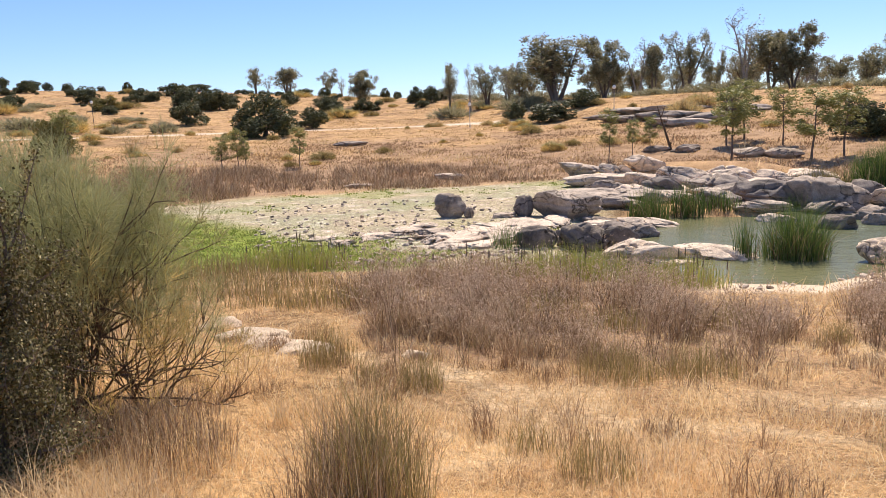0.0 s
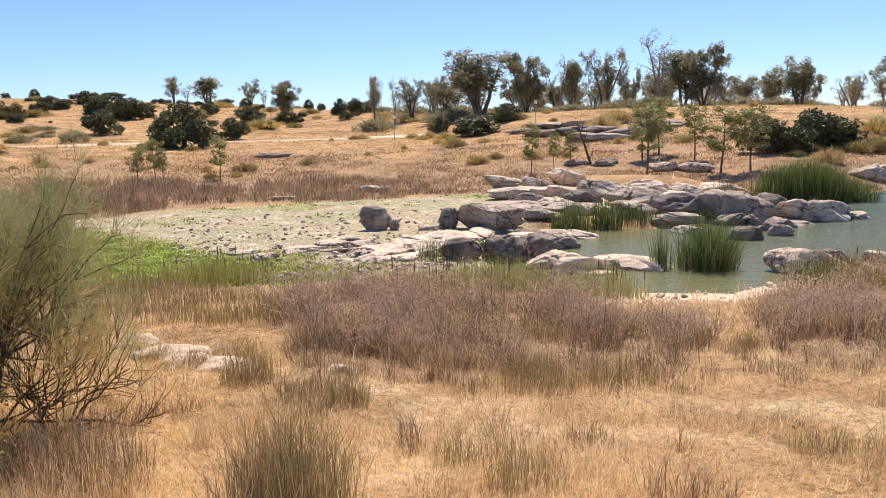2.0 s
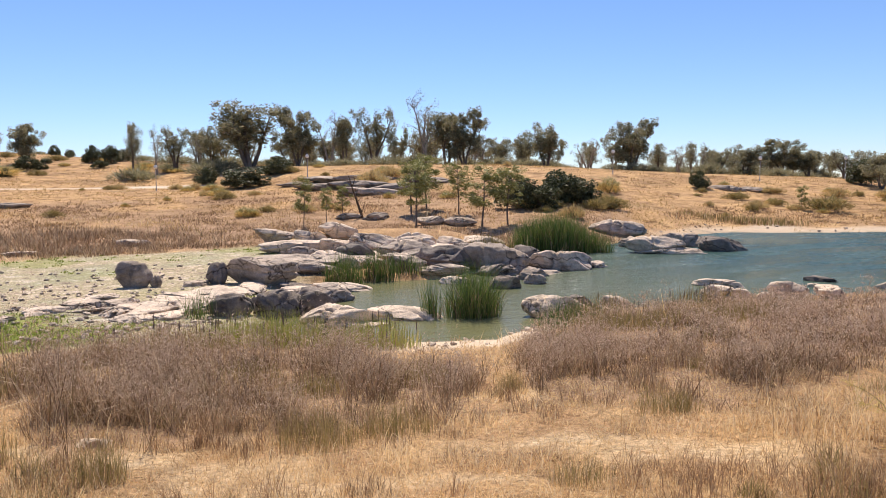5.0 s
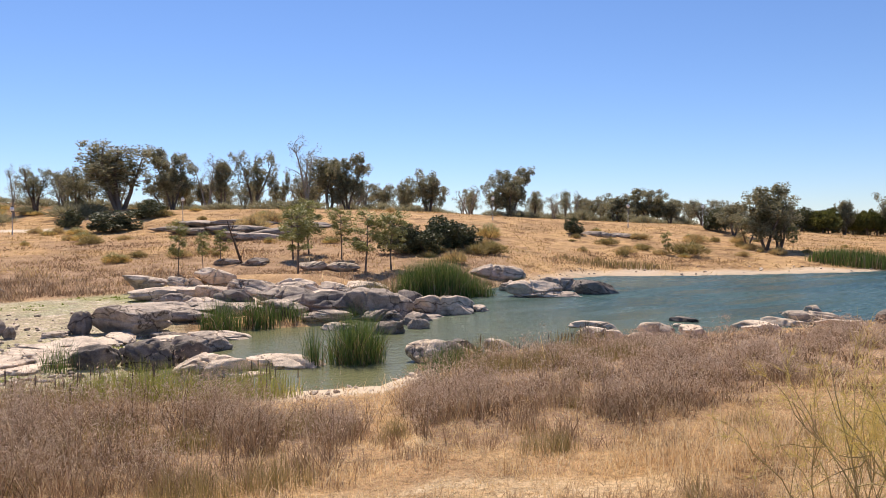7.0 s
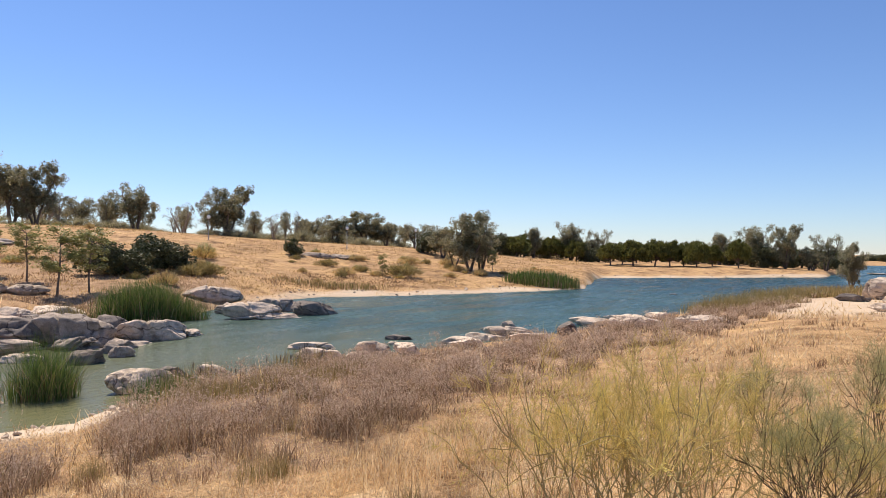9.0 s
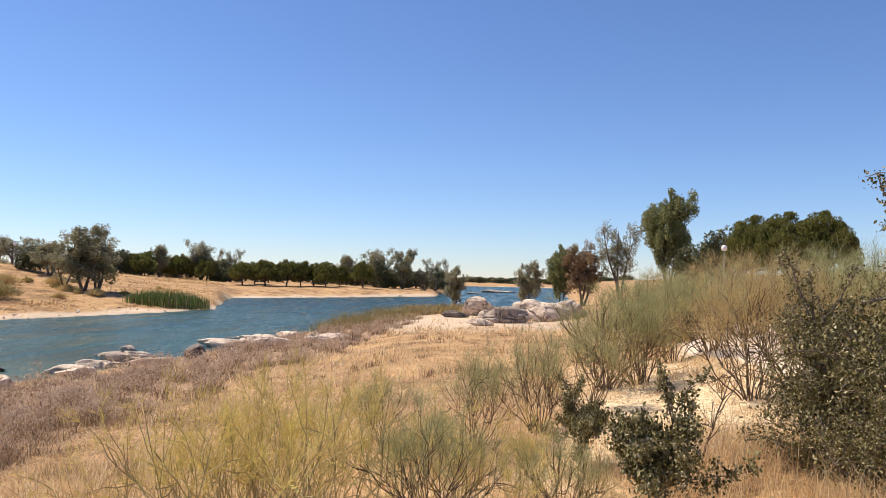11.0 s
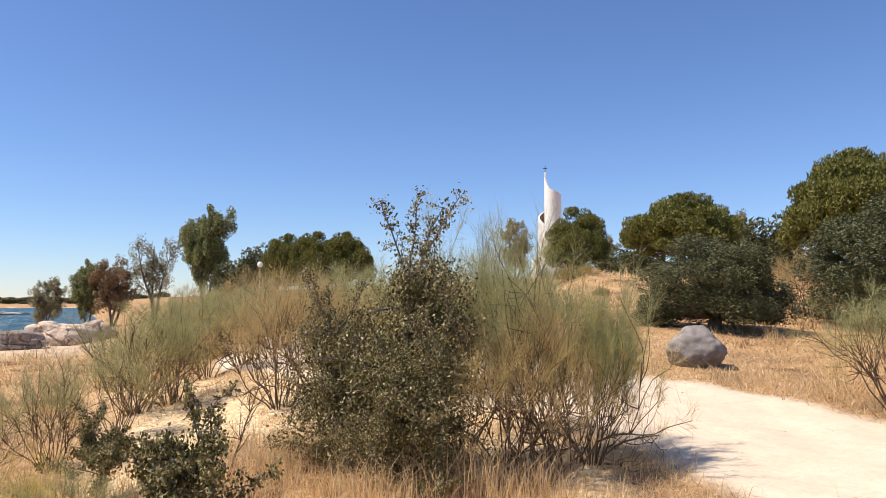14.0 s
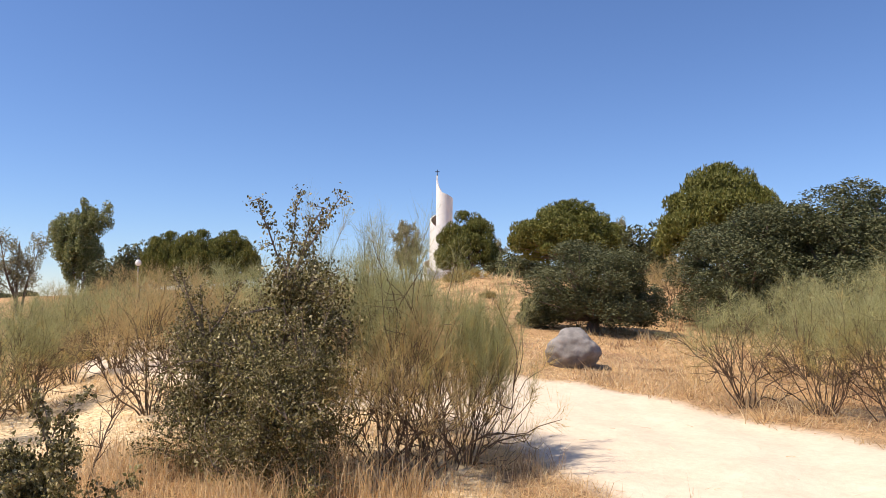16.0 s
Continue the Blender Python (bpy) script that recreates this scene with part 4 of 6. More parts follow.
def put(model, x, y, tall, wide=1.0, turn=0.0, sunk=0.0, label=""):
    """Sets a model of unit height at x, y on the ground; the first setting moves the model itself."""
    m = pose(x, y, height(x, y) - sunk, 0, 0, turn) @ Matrix.Diagonal((tall * wide, tall * wide, tall, 1))
    if model.name in used:
        model = copy_thing_plain(model, m)
    else:
        used.add(model.name)
        model.matrix_basis = m
    if label:
        model["label"] = label
    return model


def copy_thing_plain(ob, m):
    keep = ob.scale.copy()
    ob.scale = (1, 1, 1)
    made = copy_thing(ob, m)
    ob.scale = keep
    return made


def polar(az, r):
    return r * math.sin(radians(az)), r * math.cos(radians(az))


E_A, E_B, E_C = eucalypt(11, 3), eucalypt(12, 4, 0.42, 44), eucalypt(13, 2, 0.34, 30)
E_D = eucalypt(14, 3, 0.34, 34, 42, 0.018, label="eucalyptus with several slim stems and a sparse crown")
E_BARE = eucalypt(15, 3, 0.3, 36, 20, 0.016, None, 0.6, "half-bare eucalyptus with thin pale upright branches")
E_DARK = eucalypt(16, 3, 0.44, 56, 80, 0.02, label="dense dark eucalyptus on the lake shore")
E_RED = eucalypt(17, 3, 0.44, 46, 80, 0.021, RUSSET, label="russet dying eucalyptus with brown leaves")
O_A, O_B, O_C = holm_oak(21, 26, 150, 0.062), holm_oak(22, 20, 180, 0.062), holm_oak(23, 30, 140, 0.062, 0.8)
P_A, P_B = stone_pine(31, 45, 0.085, 0.14), stone_pine(32, 45, 0.085, 0.18)
S_A, S_B = sapling(41), sapling(42)

# eucalyptus along the ridge: bearing, distance, height, width against height, model
RIDGE = [(0.6, 125, 9.0, 0.42, E_D), (2.2, 128, 8.3, 0.3, E_BARE), (3.5, 134, 7.7, 0.75, E_D), (6.0, 130, 7.4, 0.8, E_C), (5.0, 134, 6.8, 0.6, E_BARE), (8.8, 125, 11.3, 1.0, E_B),
         (12.4, 125, 10.4, 0.6, E_DARK), (14.9, 125, 9.5, 0.5, E_BARE), (16.0, 125, 8.8, 0.42, E_A), (18.3, 125, 10.4, 0.6, E_D), (20.1, 125, 7.1, 0.46, E_C),
         (22.3, 122, 12.8, 0.45, E_BARE), (23.9, 125, 9.8, 0.65, E_A), (25.4, 124, 10.2, 0.6, E_DARK)]
RIDGE += [(26.7, 125, 5.6, 0.7, E_BARE), (28.1, 125, 5.2, 0.9, E_D), (30.0, 125, 6.6, 0.8, E_C), (31.7, 124, 7.6, 0.8, E_B), (34.9, 125, 5.3, 0.8, E_BARE), (38.2, 122, 8.7, 0.78, E_DARK), (36.9, 128, 6.0, 0.7, E_D),
          (40.1, 125, 4.9, 0.7, E_D), (41.6, 125, 4.2, 0.9, E_BARE), (43.1, 125, 5.2, 0.5, E_BARE), (44.5, 125, 4.0, 0.9, E_D), (46.3, 125, 4.5, 1.0, E_A), (48.6, 125, 6.1, 1.0, E_DARK),
          (50.3, 125, 4.2, 1.0, E_B), (52.6, 125, 4.5, 1.1, E_D), (54.8, 109, 4.7, 0.9, E_A), (56.9, 95, 8.3, 0.72, E_DARK), (55.7, 98, 5.4, 0.7, E_C), (57.8, 97, 6.4, 0.6, E_A)]
for i, (az, r, tall, wide, model) in enumerate(RIDGE):
    put(model, *polar(az, r), tall, wide, i * 67)
# thinner trees in the depth of the wood
rng = np.random.default_rng(77)
for i in range(64):
    az = rng.uniform(5, 58)
    put((E_A, E_D, E_BARE, E_C, E_D)[i % 5], *polar(az, rng.uniform(132, 170)), rng.uniform(4.6, 7.4) * np.interp(az, [2, 25, 30, 58], [1.1, 1.1, 0.95, 0.75]), rng.uniform(0.5, 0.85), i * 31)
for az, r, tall, wide, model in ((-14.1, 225, 7.9, 0.76, E_D), (-11.7, 225, 8.2, 1.0, E_A), (-8.7, 225, 8.5, 0.66, E_C), (-6.2, 164, 8.2, 0.72, E_DARK), (-7.7, 225, 6.2, 0.5, E_BARE), (-13.2, 228, 5.6, 0.5, E_BARE),
                                 (61.9, 180, 8.0, 0.5, E_A), (64.8, 182, 9.7, 0.7, E_B), (66.9, 184, 8.5, 0.6, E_D), (75.7, 182, 7.9, 0.55, E_A),
                                 (77.9, 180, 9.9, 0.7, E_B), (80.1, 178, 10.3, 0.6, E_DARK), (82.7, 180, 8.4, 0.63, E_D), (81.6, 178, 6.1, 0.6, E_C), (84.2, 96, 5.8, 0.5, E_DARK)):
    put(model, *polar(az, r), tall, wide, az * 11)
# stone pines across the lake
for i, (az, r, tall, wide) in enumerate(((59.3, 180, 5.4, 0.8), (60.9, 180, 6.1, 0.75), (63.3, 180, 6.1, 0.7), (65.2, 178, 5.6, 0.8), (67.8, 180, 5.9, 0.92), (69.5, 180, 6.7, 0.9), (71.1, 180, 6.9, 0.8), (72.2, 182, 6.7, 0.7), (73.2, 184, 6.2, 0.8), (74.1, 180, 6.7, 0.8), (77.0, 180, 7.2, 0.65), (62.4, 186, 5.6, 0.8), (68.7, 188, 5.8, 0.9), (75.2, 188, 5.6, 0.8))):
    near = 0.9 if az > 66.5 else 1.0
    put(P_A if i % 2 else P_B, *polar(az, r * near), tall * near, wide * 1.05, i * 53)
for i, (az, r, tall) in enumerate(((73.7, 176, 4.3), (79.0, 182, 4.6), (76.4, 186, 5.4), (66.2, 186, 5.0), (60.2, 186, 5.2), (53.6, 112, 3.6))):
    put(O_C, *polar(az, r), tall, 0.9, i * 91)
# the dark wood behind them
rng = np.random.default_rng(79)
for i in range(54):
    put((P_A, O_A, P_B, O_C, E_D)[i % 5], *polar(58 + 26 * i / 54 + rng.uniform(-0.3, 0.3), rng.uniform(172, 235)), rng.uniform(3.8, 5.8), rng.uniform(0.8, 1.3), i * 47)
# holm oaks on the hill and round the plain
HILL = [(-13.7, 94, 5.4, 1.3), (-19.0, 129, 4.1, 1.35), (-19.1, 164, 4.9, 1.05), (-17.5, 158, 4.4, 1.25), (-19.8, 201, 3.4, 1.8), (-16.8, 159, 4.6, 0.85), (-16.1, 165, 2.6, 1.2), (-18.2, 230, 2.5, 2.6), (-25.7, 180, 4.1, 1.1), (-29.4, 218, 3.4, 1.5), (-28.0, 230, 2.6, 0.96),
        (-26.8, 230, 2.5, 1.1), (-23.0, 230, 2.8, 0.9), (-10.1, 110, 3.3, 1.35), (-9.0, 167, 2.7, 1.7), (-11.6, 177, 2.8, 1.55)]
HILL += [(-10.5, 230, 2.4, 2.0), (-7.4, 134, 1.5, 1.0), (-2.1, 160, 3.6, 0.9), (-0.8, 156, 3.7, 0.92), (0.1, 161, 2.8, 0.9), (-4.4, 230, 3.7, 0.8), (-22.6, 176, 2.4, 1.45), (-21.5, 183, 2.5, 1.35), (-15.9, 187, 1.7, 1.7), (-22.2, 190, 2.6, 1.7), (8.4, 98, 2.8, 2.0), (10.7, 107, 2.7, 1.7),
         (-31.0, 225, 4.6, 1.2), (-33.0, 190, 4.0, 1.3), (-30.4, 170, 2.6, 1.5), (32.7, 70, 3.4, 1.4), (29.7, 67, 3.2, 1.2), (43.1, 94, 2.2, 1.2), (31.4, 66, 2.4, 1.4), (34.4, 72, 2.6, 1.3), (5.6, 108, 2.4, 1.4)]
for i, (az, r, tall, wide) in enumerate(HILL):
    put((O_A, O_B, O_C)[i % 3], *polar(az, r), tall, wide, i * 77)
low_oak = holm_oak(25, 26, 240, 0.05, 0.8, 0.02, OLIVE_OAK, "olive_tree", "sunlit olive-green tree on the hillside")
put(low_oak, *polar(-24.5, 161), 2.8, 1.9, 0)
put(low_oak, *polar(-28.0, 81), 3.8, 1.0, 90)
rng = np.random.default_rng(78)
for i in range(64):
    az = rng.uniform(-34, 1)
    put((O_A, O_B, O_C)[i % 3], *polar(az, rng.uniform(135, 245)), rng.lognormal(0.25, 0.4), rng.uniform(1.1, 1.9), i * 59)
# young trees on the far flat
for i, (x, y, tall, wide) in enumerate(((12.9, 57.1, 4.2, 0.8), (15.3, 59.2, 3.0, 0.9), (17.3, 61.3, 2.9, 1.1), (20.9, 53.1, 5.3, 1.25), (25.4, 61.9, 5.2, 1.3), (26.8, 57.8, 4.6, 1.2), (25.9, 51.4, 5.1, 1.3), (28.1, 51.2, 4.8, 1.3), (23.2, 60.0, 5.0, 1.3), (-17.6, 57.5, 3.1, 1.2), (-16.6, 58.7, 3.6, 0.9), (-15.9, 58.2, 3.0, 0.7), (-12.2, 61.3, 3.5, 1.0), (-36.5, 70.8, 4.4, 1.5), (62.0, 52.0, 2.6, 1.0), (80.5, 49.0, 3.0, 1.1))):
    put(S_A if i % 2 else S_B, x, y, tall, wide * 0.42, i * 61)
# trees south of the spit
E_FULL = eucalypt(18, 2, 0.42, 84, 110, 0.019, FULL_EUCALYPT, label="full-crowned eucalyptus beyond the scrub")
put(E_FULL, *polar(100.5, 85), 11.5, 0.4, 40, label="tall full eucalyptus beyond the scrub")
put(E_D, *polar(97.0, 98), 10.6, 0.46, 10)
put(E_RED, *polar(94.2, 98), 9.0, 0.62, 0)
put(E_FULL, *polar(92.6, 100), 8.8, 0.44, 20)
put(E_DARK, *polar(90.1, 98), 6.6, 0.5, 70)
put(E_DARK, *polar(124.4, 95), 8.8, 0.4, 210)
put(E_DARK, *polar(131.4, 84), 5.0, 0.5, 20)
put(E_DARK, *polar(140.8, 62), 5.6, 0.4, 20)
O_NEAR = holm_oak(24, 110, 720, 0.014, 0.8, 0.02, label="large dense holm oak with small dark leaves", lump=0.62)
P_NEAR = stone_pine(33, 340, 0.031, 0.22)
P_LOW = stone_pine(34, 300, 0.031, 0.08, "dense stone pine branched close to the ground")
for i, (az, r, tall, wide) in enumerate(((106.4, 76, 6.4, 0.8), (108.6, 74, 6.4, 0.8), (111.0, 75, 6.3, 0.85))):
    put(P_LOW, *polar(az, r), tall, wide, i * 49)
for i, (az, r, tall, wide) in enumerate(((137.1, 55, 6.3, 1.22), (148.4, 46, 7.6, 0.86))):
    put(P_NEAR, *polar(az, r), tall, wide, i * 49)
put(P_LOW, *polar(129.2, 70), 7.1, 0.8, 200)
for az, r, tall, wide in ((102.4, 80, 4.4, 0.9), (104.2, 82, 5.9, 0.7), (143.4, 50, 4.3, 0.95), (132.9, 66, 2.9, 1.5), (134.4, 70, 2.6, 1.6)):
    put(O_C, *polar(az, r), tall, wide, az * 7)
for az, r, tall, wide in ((139.2, 23.5, 3.0, 1.38), (151.4, 29, 4.6, 1.3), (156.4, 30, 5.5, 1.3), (163.0, 27, 5.0, 1.3)):
    put(O_NEAR, *polar(az, r), tall, wide, az * 7)

# ---- the white spiral monument, lamps, far shore ----
def monument(x, y):
    ob = thing("spiral_monument", x, y, height(x, y) - 0.2, "white rendered spiral tower topped by an iron cross, behind pines", "monument", "", -math.degrees(math.atan2(x, y)))
    turns = np.radians(np.linspace(188, 188 + 800, 140))
    u = np.linspace(0, 1, len(turns))
    rad = 0.95 + 1.9 * u
    top = 15.4 - np.interp(u * 800, [0, 18, 75, 172, 352, 520, 800], [0, 0.9, 2.5, 3.3, 6.2, 9.4, 13.6])
    thick = 0.22
    rows = []
    for a, r, h in zip(turns, rad, top):
        c, s = math.cos(a), math.sin(a)
        rows.append([(r * c, r * s, 0), (r * c, r * s, h), ((r - thick) * c, (r - thick) * s, h), ((r - thick) * c, (r - thick) * s, 0)])
    v = np.array(rows).reshape(-1, 3)
    n = len(rows)

    def strip(a, b):
        return [(i * 4 + a, i * 4 + b, i * 4 + 4 + b, i * 4 + 4 + a) for i in range(n - 1)]

    piece("wall", v, np.array(strip(0, 1) + strip(1, 2) + [(0, 1, 2, 3), (n * 4 - 1, n * 4 - 2, n * 4 - 3, n * 4 - 4)]), WHITE_WALL, ob)
    piece("inner_wall", v, np.array(strip(2, 3)), STAINED_SHADED_WALL, ob, "inner face with stains and shade both in its colour")
    a = turns[3]
    bm = bmesh.new()
    for sx, sz, oz in ((0.09, 0.85, 0.42), (0.6, 0.09, 0.55)):
        bmesh.ops.create_cube(bm, size=1, matrix=Matrix.Translation((0.9 * math.cos(a), 0.9 * math.sin(a), 15.3 + oz)) @ Matrix.Diagonal((sx, 0.1, sz, 1)))
    part("cross", bm, IRON, ob, "dark iron cross")
    return ob


monument(79.6, -60.5)


def street_lamp(tall, globe):
    ob = tagged(new("street_lamp"), "slim park lamp post with a white globe" if globe else "dark iron lamp post with a lantern head", "street lamp", "park lamps")
    piece("pole", *tube([(0, 0, -0.1), (0, 0, 0.5), (0, 0, 0.52), (0, 0, tall - 0.4)], [0.075, 0.07, 0.045, 0.04], 10), GREY_POLE if globe else IRON, ob, "", True)
    piece("collar", *tube([(0, 0, tall - 0.42), (0, 0, tall - 0.36), (0, 0, tall - 0.34)], [0.05, 0.12, 0.10], 10), IRON, ob)
    bm = bmesh.new()
    bmesh.ops.create_uvsphere(bm, u_segments=16, v_segments=10, radius=0.23, matrix=Matrix.Translation((0, 0, tall - 0.1)) @ Matrix.Diagonal((1, 1, 1.15, 1)))
    part("globe", bm, GLOBE, ob)
    piece("cap", *tube([(0, 0, tall + 0.18), (0, 0, tall + 0.22), (0, 0, tall + 0.34)], [0.14, 0.12, 0.01], 8), IRON, ob)
    return ob


lamp = street_lamp(3.1, True)
for i, (az, r) in enumerate(((104.5, 62), (2.1, 97), (13.1, 97), (47.2, 105), (36.8, 100), (54.2, 112), (52.6, 118))):
    x, y = polar(az, r)
    m = pose(x, y, height(x, y))
    if i:
        copy_thing(lamp, m)
    else:
        lamp.matrix_basis = m
dark_lamp = street_lamp(4.2, False)
dark_lamp.matrix_basis = pose(-55.6, 117.0, height(-55.6, 117.0))
# pale rocks out in the open water, and the low far shore
for az, r, wide, high in ((87.2, 215, 7.0, 0.9), (88.4, 218, 6.0, 0.6), (85.8, 190, 5.0, 0.4), (72.5, 80, 0.8, 0.14)):
    x, y = polar(az, r)
    rock(x, y, wide, high, wide * 0.5, 0, 0.3, label="pale rock breaking the open water", level=3, base=-0.05)
for i, (az, r, tall, wide) in enumerate(((86.2, 430, 4, 1.6), (89.0, 440, 3, 1.8), (90.6, 430, 4, 1.6), (93.4, 420, 5, 1.5), (94.6, 430, 4, 1.8), (91.8, 440, 3, 2.0))):
    put(O_B, *polar(az, r), tall, wide, i * 40)

rng = np.random.default_rng(80)
for i in range(30):
    put((O_A, O_B, O_C)[i % 3], *polar(84.6 + 13.6 * i / 30 + rng.uniform(-0.2, 0.2), rng.uniform(425, 520)), rng.uniform(2.2, 4.2), rng.uniform(1.8, 3.2), i * 70)

# ---- scrub: broom and small holm oaks ----
def broom(seed, stems=20, forks=7, twigs=11, wide=0.55, mat=None, label="olive-green broom bush with thin feathery twigs", fine=0.0016, low=0.3, twig_len=0.10, stem=0.006):
    """One unit high, about 2 * wide across: bare curved stems below, feathery twigs above."""
    rng = np.random.default_rng(seed)
    wood, pos, way = [], [], []
    for s in range(stems):
        a, q = rng.uniform(0, 2 * np.pi), np.sqrt(rng.uniform(0.02, 1))
        d = np.array([np.cos(a) * q * wide * 1.4, np.sin(a) * q * wide * 1.4, 0.85])
        pts, rad = limb(rng, (0.07 * np.cos(a) * q, 0.07 * np.sin(a) * q, -0.03), d, rng.uniform(0.5, 0.8), stem, stem * 0.4, 7, 0.24, 0.05)
        wood.append(tube(pts, rad, 4))
        for k in range(forks):
            i = rng.integers(3, 7)
            bp, br = limb(rng, pts[i], (pts[i + 1] - pts[i]) * 6 + rng.normal(size=3) * 0.28, rng.uniform(0.16, 0.34) + 0.05 * (6 - i), stem * 0.55, 0.0012, 5, 0.26, 0.11)
            wood.append(tube(bp, br, 3))
            for j in range(3, 6):
                m = (twigs // 10, twigs // 6, twigs // 2, twigs)[j - 2]
                o = rng.normal(size=(m, 3)) * 0.62 + (bp[j] - bp[j - 1]) * 12 + np.array([0, 0, 0.3])
                pos.append(bp[j] + (bp[j - 1] - bp[j]) * rng.uniform(0, 1, m)[:, None])
                way.append(o)
                # each leader carries finer ones
                tip = pos[-1] + o / (np.linalg.norm(o, axis=1)[:, None]) * twig_len * rng.uniform(0.2, 0.7, m)[:, None]
                for _ in range(3):
                    pos.append(tip)
                    way.append(o + rng.normal(size=(m, 3)) * 0.6)
    pos, way = np.concatenate(pos), np.concatenate(way)
    old = pos[:, 2] < low + rng.normal(size=len(pos)) * 0.15  # the lower twigs have dropped
    pos, way = pos[~old], way[~old]
    n = len(pos)
    unit = 1 / (np.percentile(pos[:, 2], 99) + 0.4 * twig_len)
    wv, wf = joined(wood)
    fv, ff = sprigs(rng, pos, way, rng.uniform(0.5, 1.3, n) * twig_len, np.full(n, fine))
    ob = tagged(new("broom_bush"), label, "bush", "broom bushes")
    piece("branchwork", wv * unit, wf, STALK if mat is YELLOW_BROOM else TWIG, ob)
    piece("foliage", fv * unit, ff, mat or BROOM, ob)
    return ob


def small_oak(seed, tall_sprigs=4, leaf=0.0125, n_limbs=56, per=230, label="young holm oak with small leathery grey-green leaves", reach=1.15, bare=0, tuft=0.02):
    """A bushy young holm oak of unit height, leafy to the ground, with loose sprigs on top."""
    rng = np.random.default_rng(seed)
    wood, pos = [], []
    pts, rad = limb(rng, (0, 0, -0.03), (0.02, 0, 1), 0.64, 0.014, 0.006, 7, 0.05, 0.05)
    wood.append(tube(pts, rad, 6))
    for k in range(n_limbs):
        i = rng.integers(bare, 7)
        top = k < tall_sprigs
        a = 2 * np.pi * k / max(tall_sprigs, 1) + rng.uniform(-0.5, 0.5) if top else rng.uniform(0, 2 * np.pi)
        lift = rng.uniform(1.0, 2.6) if top else rng.uniform(-0.1, 0.9)
        long = rng.uniform(0.26, 0.40) if top else rng.uniform(0.16, 0.36) * reach * (1.0 if i < 4 else 0.72)
        lp, lr = limb(rng, pts[7 if top else i], (np.cos(a), np.sin(a), lift), long, 0.006, 0.0015, 6, 0.16, 0.03)
        wood.append(tube(lp, lr, 4))
        for j in range(2, 7):
            for q in range(3):
                w, wr = limb(rng, lp[j], rng.normal(size=3) + np.array([0, 0, 0.3]), rng.uniform(0.03, 0.06) if top else rng.uniform(0.05, 0.11), 0.002, 0.0008, 2, 0.2)
                wood.append(tube(w, wr, 3))
                m = per // (12 if top else 5)
                u = rng.uniform(0.2, 1.1, m)
                pos.append(lp[j] + (w[-1] - lp[j]) * u[:, None] + rng.normal(size=(m, 3)) * (0.011 if top else tuft))
    pos = np.concatenate(pos)
    unit = 1 / pos[:, 2].max()
    wv, wf = joined(wood)
    fv, ff = leaves(rng, pos, leaf, 0.6)
    ob = tagged(new("young_holm_oak"), label, "bush", "young holm oaks")
    piece("branchwork", wv * unit, wf, BARK, ob)
    piece("foliage", fv * unit, ff, NEAR_OAK, ob)
    return ob


B_A, B_B, B_C = broom(51), broom(52, 24, 7, 11, 0.62), broom(53, 16, 7, 12, 0.5)
B_RUST = broom(54, 22, 7, 11, 0.48, RUSTY_BROOM, "rust-tinged half-dry broom bush")
B_YEL = broom(55, 9, 5, 10, 0.62, YELLOW_BROOM, "sparse yellowing broom with dry bare stalks", 0.0024, 0.2, 0.08, 0.0055)
B_GREEN = broom(56, 30, 8, 20, 0.66, BROOM, "dense green-grey broom bush beside the look-out", 0.0018, 0.22, 0.10)
B_NEAR = broom(57, 13, 8, 18, 0.6, BROOM, "feathery grey-green broom with dark branching stems beside the track", 0.0011, 0.1, 0.09, 0.0045)
K_A, K_B = small_oak(61), small_oak(62, 3, 0.028, 26, 150, "small spreading holm oak with clustered olive leaves", 1.8, 3, 0.02)

# beside the first view
put(B_GREEN, -3.5, 6.2, 2.35, 0.72, 30)
put(B_GREEN, -4.6, 7.6, 2.5, 0.7, 190)
put(B_C, -2.75, 6.2, 1.45, 0.85, 100)
put(B_C, -3.5, 5.6, 2.0, 0.65, 220)
put(K_A, -3.05, 4.6, 2.2, 0.8, 50)
# yellow broom in the foreground
for az, r, tall, wide, turn in ((66, 4.9, 1.45, 0.8, 0), (71, 4.6, 1.5, 0.8, 120), (62, 5.6, 1.15, 0.9, 60), (76, 5.2, 1.35, 0.8, 200), (68.5, 5.6, 1.45, 0.8, 250), (73.5, 5.8, 1.4, 0.8, 320)):
    put(B_YEL, *polar(az, r), tall * 0.95, wide * 0.9, turn)
for i, (az, r, tall, wide) in enumerate(((80, 6.0, 1.25, 0.9), (83.0, 4.9, 1.25, 0.8), (88.0, 5.2, 1.0, 0.9), (84.5, 6.0, 1.0, 0.9), (90, 6.4, 1.0, 0.9), (86, 8.5, 1.4, 0.8), (93, 5.4, 0.95, 0.9), (79, 9, 1.1, 0.9), (91, 9.5, 1.7, 0.7), (95, 11, 1.6, 0.8))):
    put((B_YEL, B_C)[i % 2] if i < 5 else (B_A, B_C)[i % 2], *polar(az, r), tall * 0.82, wide * 0.85, i * 63)
